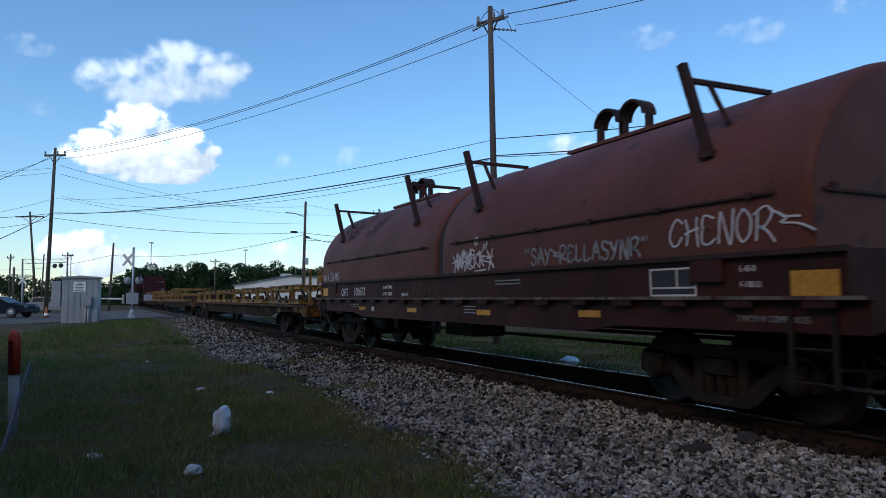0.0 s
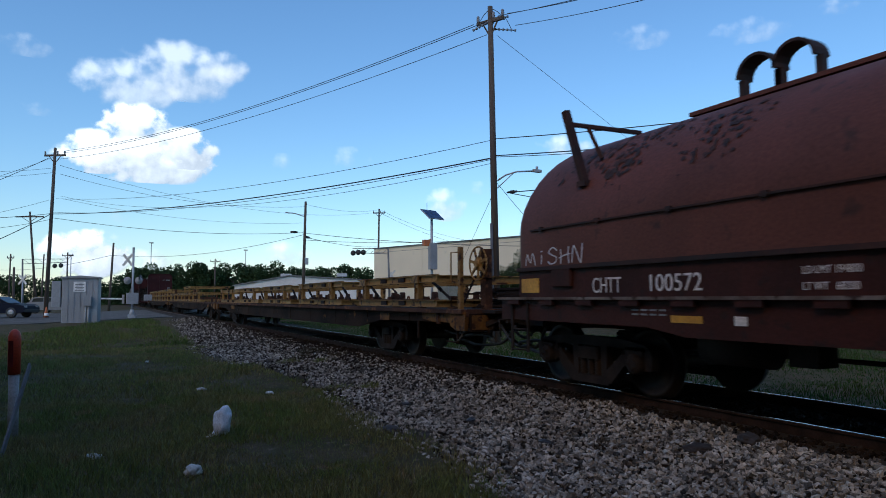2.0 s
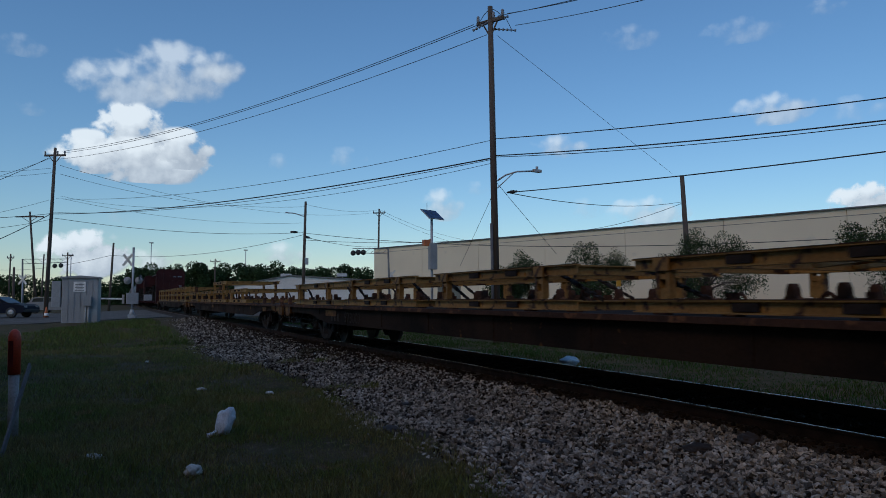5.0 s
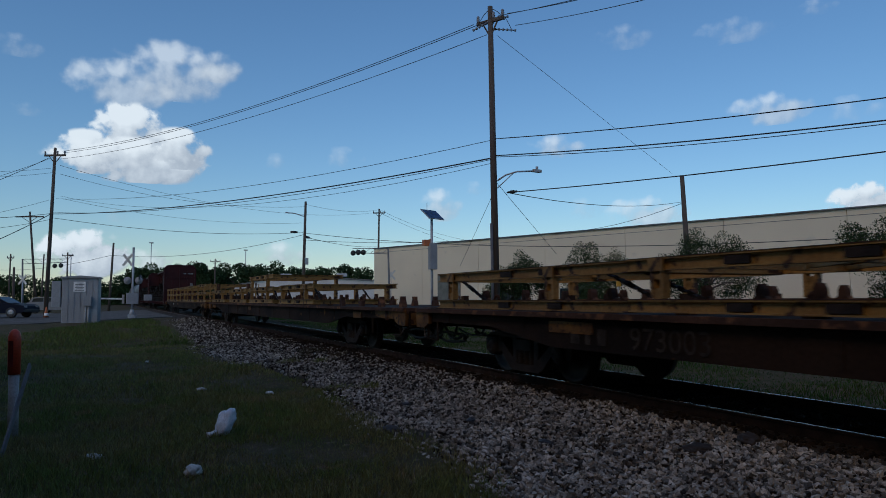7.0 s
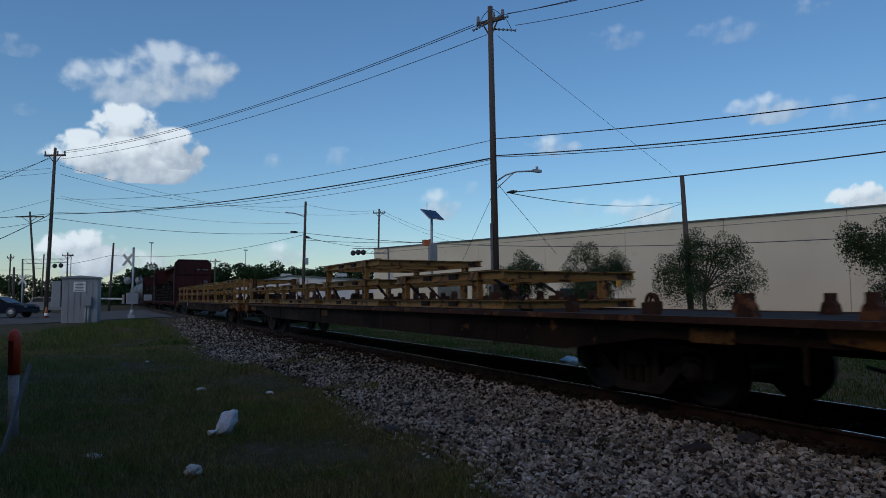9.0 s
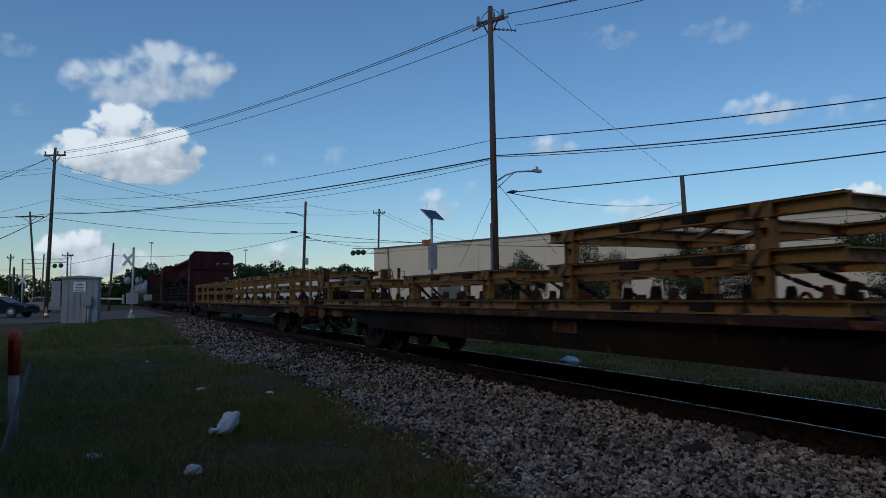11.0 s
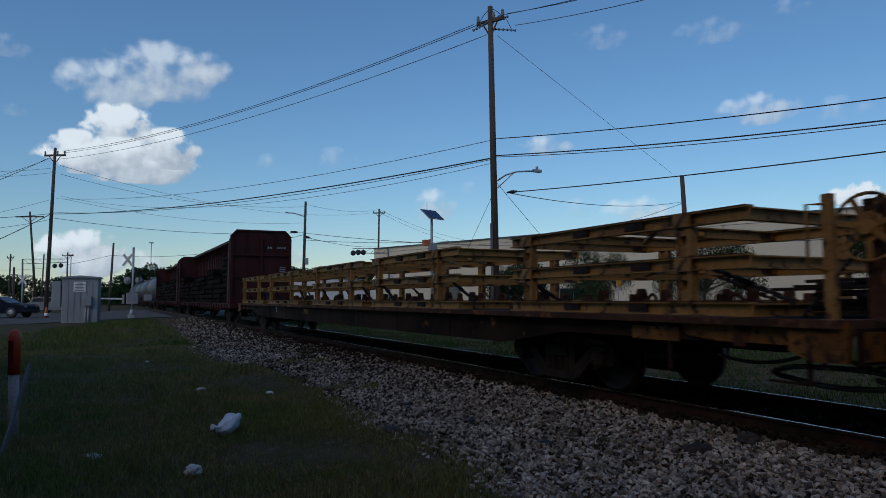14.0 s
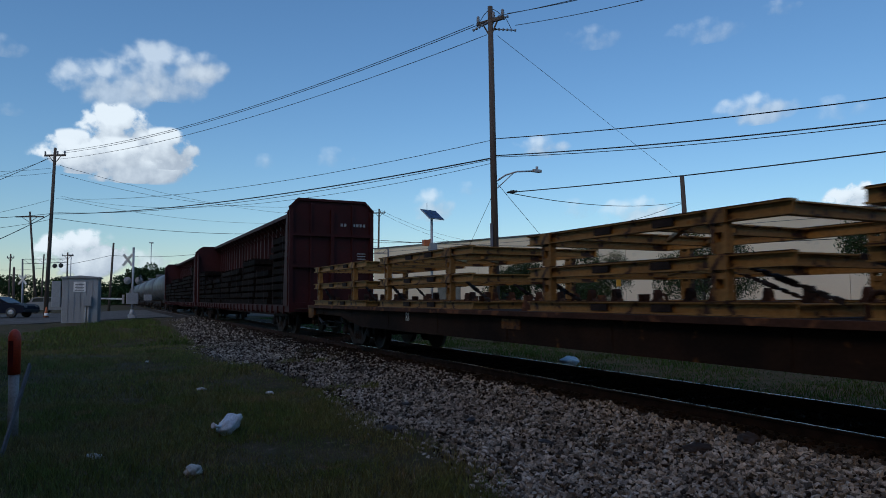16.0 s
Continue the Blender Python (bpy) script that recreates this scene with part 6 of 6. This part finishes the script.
crumpled("plastic_bag", 0.16, (1.4, 0.8, 0.6), 31, "white plastic litter beside the far rail", "plastic bag", M["bag"], pose(8.75, 11.4, 0.26))


def weed_clump(x, y, z, rad, high, seed, material, label):
    """A clump of thin leaning blades."""
    rng = random.Random(seed)
    V, Fc = [], []
    for _ in range(260):
        r, a = rad * math.sqrt(rng.random()), rng.uniform(0, math.tau)
        bx, by = r * math.cos(a), r * math.sin(a)
        h = high * rng.uniform(0.4, 1.0) * (1 - 0.5 * r / rad)
        t = rng.uniform(0, math.tau)
        dx, dy = 0.004 * math.cos(t), 0.004 * math.sin(t)
        lx, ly = bx * 0.5 + rng.gauss(0, 0.3) * h, by * 0.5 + rng.gauss(0, 0.3) * h
        n = len(V)
        V += [(bx - dx, by - dy, 0), (bx + dx, by + dy, 0), (bx + lx * 0.4 + dx, by + ly * 0.4 + dy, h * 0.65), (bx + lx * 0.4 - dx, by + ly * 0.4 - dy, h * 0.65), (bx + lx, by + ly, h)]
        Fc += [(n, n + 1, n + 2, n + 3), (n + 3, n + 2, n + 4)]
    me = bpy.data.meshes.new("weed_clump")
    me.from_pydata(V, [], Fc)
    me.materials.append(material)
    ob = tagged(new("weed_clump", me), label, "weed", "weeds in the ballast")
    ob.matrix_basis = pose(x, y, z - 0.02)


for k, (x, y, rad, high, dry) in enumerate(((4.2, 11.0, 0.16, 0.2, False), (3.75, 11.3, 0.3, 0.17, False), (4.55, 16.6, 0.35, 0.22, True), (5.05, 17.4, 0.4, 0.26, True), (4.7, 15.4, 0.22, 0.18, False), (4.1, 16.2, 0.3, 0.2, False), (5.25, 15.8, 0.3, 0.16, True), (2.9, 22.6, 0.35, 0.2, False))):
    weed_clump(x, y, bank(x, y), rad, high, k, M["drygrass"] if dry else M["grass"], "dark dry weeds among the ballast stones" if dry else "green weed tuft among the ballast stones")
for k, (x, y, sc, sq) in enumerate(((5.0, 4.6, 0.13, (1.2, 0.8, 0.3)), (5.5, 4.45, 0.14, (1.3, 0.7, 0.4)), (3.15, 7.6, 0.12, (1.5, 0.8, 0.3)))):
    crumpled("rotten_wood", sc, sq, 60 + k, "dark rotten lump of tie wood on the ballast", "wood scrap", M["tie"], pose(x, y, bank(x, y) + 0.03, 0, 0, 35 * k))
for k, (x, y) in enumerate(((3.95, 9.0), (4.15, 7.4), (4.2, 5.9))):
    crumpled("rubber_scrap", 0.07, (1.3, 0.8, 0.5), 70 + k, "black torn rubber scrap on the ballast", "litter", M["black"], pose(x, y, bank(x, y) + 0.03, 0, 0, 50 * k))


# ---- clouds ----
def cloud_material(soft_edge, cover, thin, wisp=1.5):
    m = bpy.data.materials.new("cloud_vapour")
    m.use_nodes = True
    nt = m.node_tree
    N, L = nt.nodes, nt.links
    N.clear()
    tc, oi = N.new("ShaderNodeTexCoord"), N.new("ShaderNodeObjectInfo")
    off = N.new("ShaderNodeVectorMath")
    off.operation = "ADD"
    sc = N.new("ShaderNodeVectorMath")
    sc.operation = "SCALE"
    sc.inputs[0].default_value = (37, 53, 71)
    L.new(oi.outputs["Random"], sc.inputs["Scale"])
    uv = tc.outputs["Object"]
    L.new(uv, off.inputs[0])
    L.new(sc.outputs[0], off.inputs[1])
    big, fine = N.new("ShaderNodeTexNoise"), N.new("ShaderNodeTexNoise")
    for n, s, d in ((big, 0.0075, 2.0), (fine, 0.018, 7.0)):
        n.inputs["Scale"].default_value, n.inputs["Detail"].default_value, n.inputs["Roughness"].default_value = s, d, 0.58
        L.new(off.outputs[0], n.inputs["Vector"])

    def math_node(op, a, b):
        k = N.new("ShaderNodeMath")
        k.operation = op
        for i, v in enumerate((a, b)):
            if isinstance(v, (int, float)):
                k.inputs[i].default_value = v
            else:
                L.new(v, k.inputs[i])
        return k.outputs[0]

    uvn = N.new("ShaderNodeUVMap")
    sep = N.new("ShaderNodeSeparateXYZ")
    L.new(uvn.outputs[0], sep.inputs[0])
    x = math_node("MULTIPLY", math_node("SUBTRACT", sep.outputs[0], 0.5), 2.0)
    y = math_node("MULTIPLY", math_node("SUBTRACT", sep.outputs[1], 0.42), 2.0)
    r2 = math_node("ADD", math_node("MULTIPLY", x, x), math_node("MULTIPLY", y, y))
    fall = math_node("SUBTRACT", 1.0, r2)
    n1 = math_node("ADD", math_node("MULTIPLY", big.outputs[0], 2.2), math_node("MULTIPLY", fine.outputs[0], wisp))
    dens = math_node("SUBTRACT", math_node("ADD", fall, n1), thin)
    al = N.new("ShaderNodeMapRange")
    al.interpolation_type = "SMOOTHSTEP"
    al.inputs[1].default_value, al.inputs[2].default_value = 0.0, soft_edge
    L.new(dens, al.inputs[0])
    edge = N.new("ShaderNodeMapRange")
    edge.interpolation_type = "SMOOTHSTEP"
    edge.inputs[1].default_value, edge.inputs[2].default_value = 0.0, 0.3
    L.new(fall, edge.inputs[0])
    alpha = math_node("MULTIPLY", al.outputs[0], edge.outputs[0])
    # sunlight painted into the glow: bright upper left, grey lower right
    painted_lum = N.new("ShaderNodeMapRange")
    painted_lum.inputs[1].default_value, painted_lum.inputs[2].default_value = -1.0, 0.6
    L.new(math_node("ADD", math_node("ADD", y, math_node("MULTIPLY", x, -0.6)), math_node("ADD", math_node("MULTIPLY", math_node("SUBTRACT", fine.outputs[0], 0.5), 1.6), math_node("MULTIPLY", math_node("SUBTRACT", big.outputs[0], 0.5), 2.0))), painted_lum.inputs[0])
    cm = N.new("ShaderNodeMix")
    cm.data_type = "RGBA"
    cm.inputs[6].default_value, cm.inputs[7].default_value = (0.4, 0.43, 0.48, 1), (1.0, 0.97, 0.92, 1)
    L.new(painted_lum.outputs[0], cm.inputs[0])
    em, tr, mx, out = N.new("ShaderNodeEmission"), N.new("ShaderNodeBsdfTransparent"), N.new("ShaderNodeMixShader"), N.new("ShaderNodeOutputMaterial")
    em.inputs[1].default_value = CLOUD_GLOW
    L.new(cm.outputs[2], em.inputs[0])
    op = math_node("MULTIPLY", alpha, cover)
    L.new(op, mx.inputs[0])
    L.new(tr.outputs[0], mx.inputs[1])
    L.new(em.outputs[0], mx.inputs[2])
    L.new(mx.outputs[0], out.inputs[0])
    return m


CLOUD_GLOW = 1.2
VEIL = (cloud_material(0.45, 0.97, 2.05), cloud_material(0.8, 0.6, 1.8, 0.9), cloud_material(1.2, 0.27, 2.1))
FAR = 2600.0
for c, w, hgt, shift, veil in (((67, 2883, 871), 478, 232, -92, 1), ((256, 2800, 925), 503, 273, -92, 1), ((409, 2736, 942), 277, 150, -92, 1), ((136, 2888, 566), 680, 205, -92, 0), ((114, 2913, 674), 377, 301, -92, 0), ((298, 2832, 616), 277, 191, -92, 0), ((-31, 3014, 611), 277, 205, -92, 0), ((-64, 3044, 200), 377, 232, -17, 0), ((53, 2997, 347), 138, 71, -43, 2), ((659, 2702, 564), 151, 82, -83, 2), ((896, 2595, 584), 214, 104, -78, 2), ((2003, 2045, 1092), 277, 123, -230, 2), ((2414, 1849, 1124), 352, 131, -214, 2), ((-308, 3249, 1084), 251, 115, -120, 2), ((-253, 3234, 808), 151, 71, -135, 2), ((1720, 2243, 640), 289, 115, -109, 1), ((2541, 1839, 804), 377, 164, -113, 1), ((2852, 1694, 801), 302, 136, -109, 2), ((1280, 2508, 404), 239, 164, -56, 1), ((2066, 2121, 372), 390, 164, -48, 1), ((1838, 2250, 385), 214, 104, -54, 2), ((2905, 1700, 415), 330, 190, -35, 0), ((686, 2864, 200), 277, 125, -17, 1), ((1449, 2489, 476), 163, 76, -54, 2), ((2891, 1769, 1284), 214, 87, -284, 2), ((193, 3155, 183), 201, 136, -17, 1)):
    me = bpy.data.meshes.new("cloud")
    me.from_pydata([(-w / 2, -hgt / 2, 0), (w / 2, -hgt / 2, 0), (w / 2, hgt / 2, 0), (-w / 2, hgt / 2, 0)], [], [(0, 1, 2, 3)])
    uvl = me.uv_layers.new(name="UVMap")
    for i, q in enumerate(((0, 0), (1, 0), (1, 1), (0, 1))):
        uvl.data[i].uv = q
    me.materials.append(VEIL[veil])
    ob = tagged(new("cloud", me), "glowing white fair-weather cloud drifting in the sky, sunlit side painted in", "cloud", "clouds", "structure")
    ob.visible_shadow = False
    drifters.append((ob, Vector(c), shift))


# ---- what moves ----
def motions():
    for ob, y0 in movers:
        walk(ob, [(0.5 * k, pose(TRACK, y0 - gone(0.5 * k), RAIL)) for k in range(33)])
    for w, a in rollers:
        walk(w, [(0.1 * k, pose(0, a, 0.42, math.degrees(gone(0.1 * k) / 0.42))) for k in range(161)])
    right = Vector((math.cos(PSI), -math.sin(PSI), 0))
    for ob, c, shift in drifters:
        rows = []
        for t in (0, 4, 8, 12, 16):
            rows.append((t, look(c + right * (shift * t / 16), c + right * (shift * t / 16) + (c - EYE))))
        walk(ob, rows)
    walk(bag, [(t, pose(x, 8.3, z, 0, ry, rz)) for t, x, z, ry, rz in (
        (0, 1.30, 0.17, 6, 0), (1.5, 1.30, 0.17, 8, 2), (3.5, 1.33, 0.165, 18, 8), (6.5, 1.34, 0.155, 28, 14),
        (9, 1.36, 0.145, 38, 20), (12.5, 1.38, 0.13, 55, 28), (14.5, 1.385, 0.125, 62, 30), (16, 1.39, 0.125, 64, 30))])


motions()
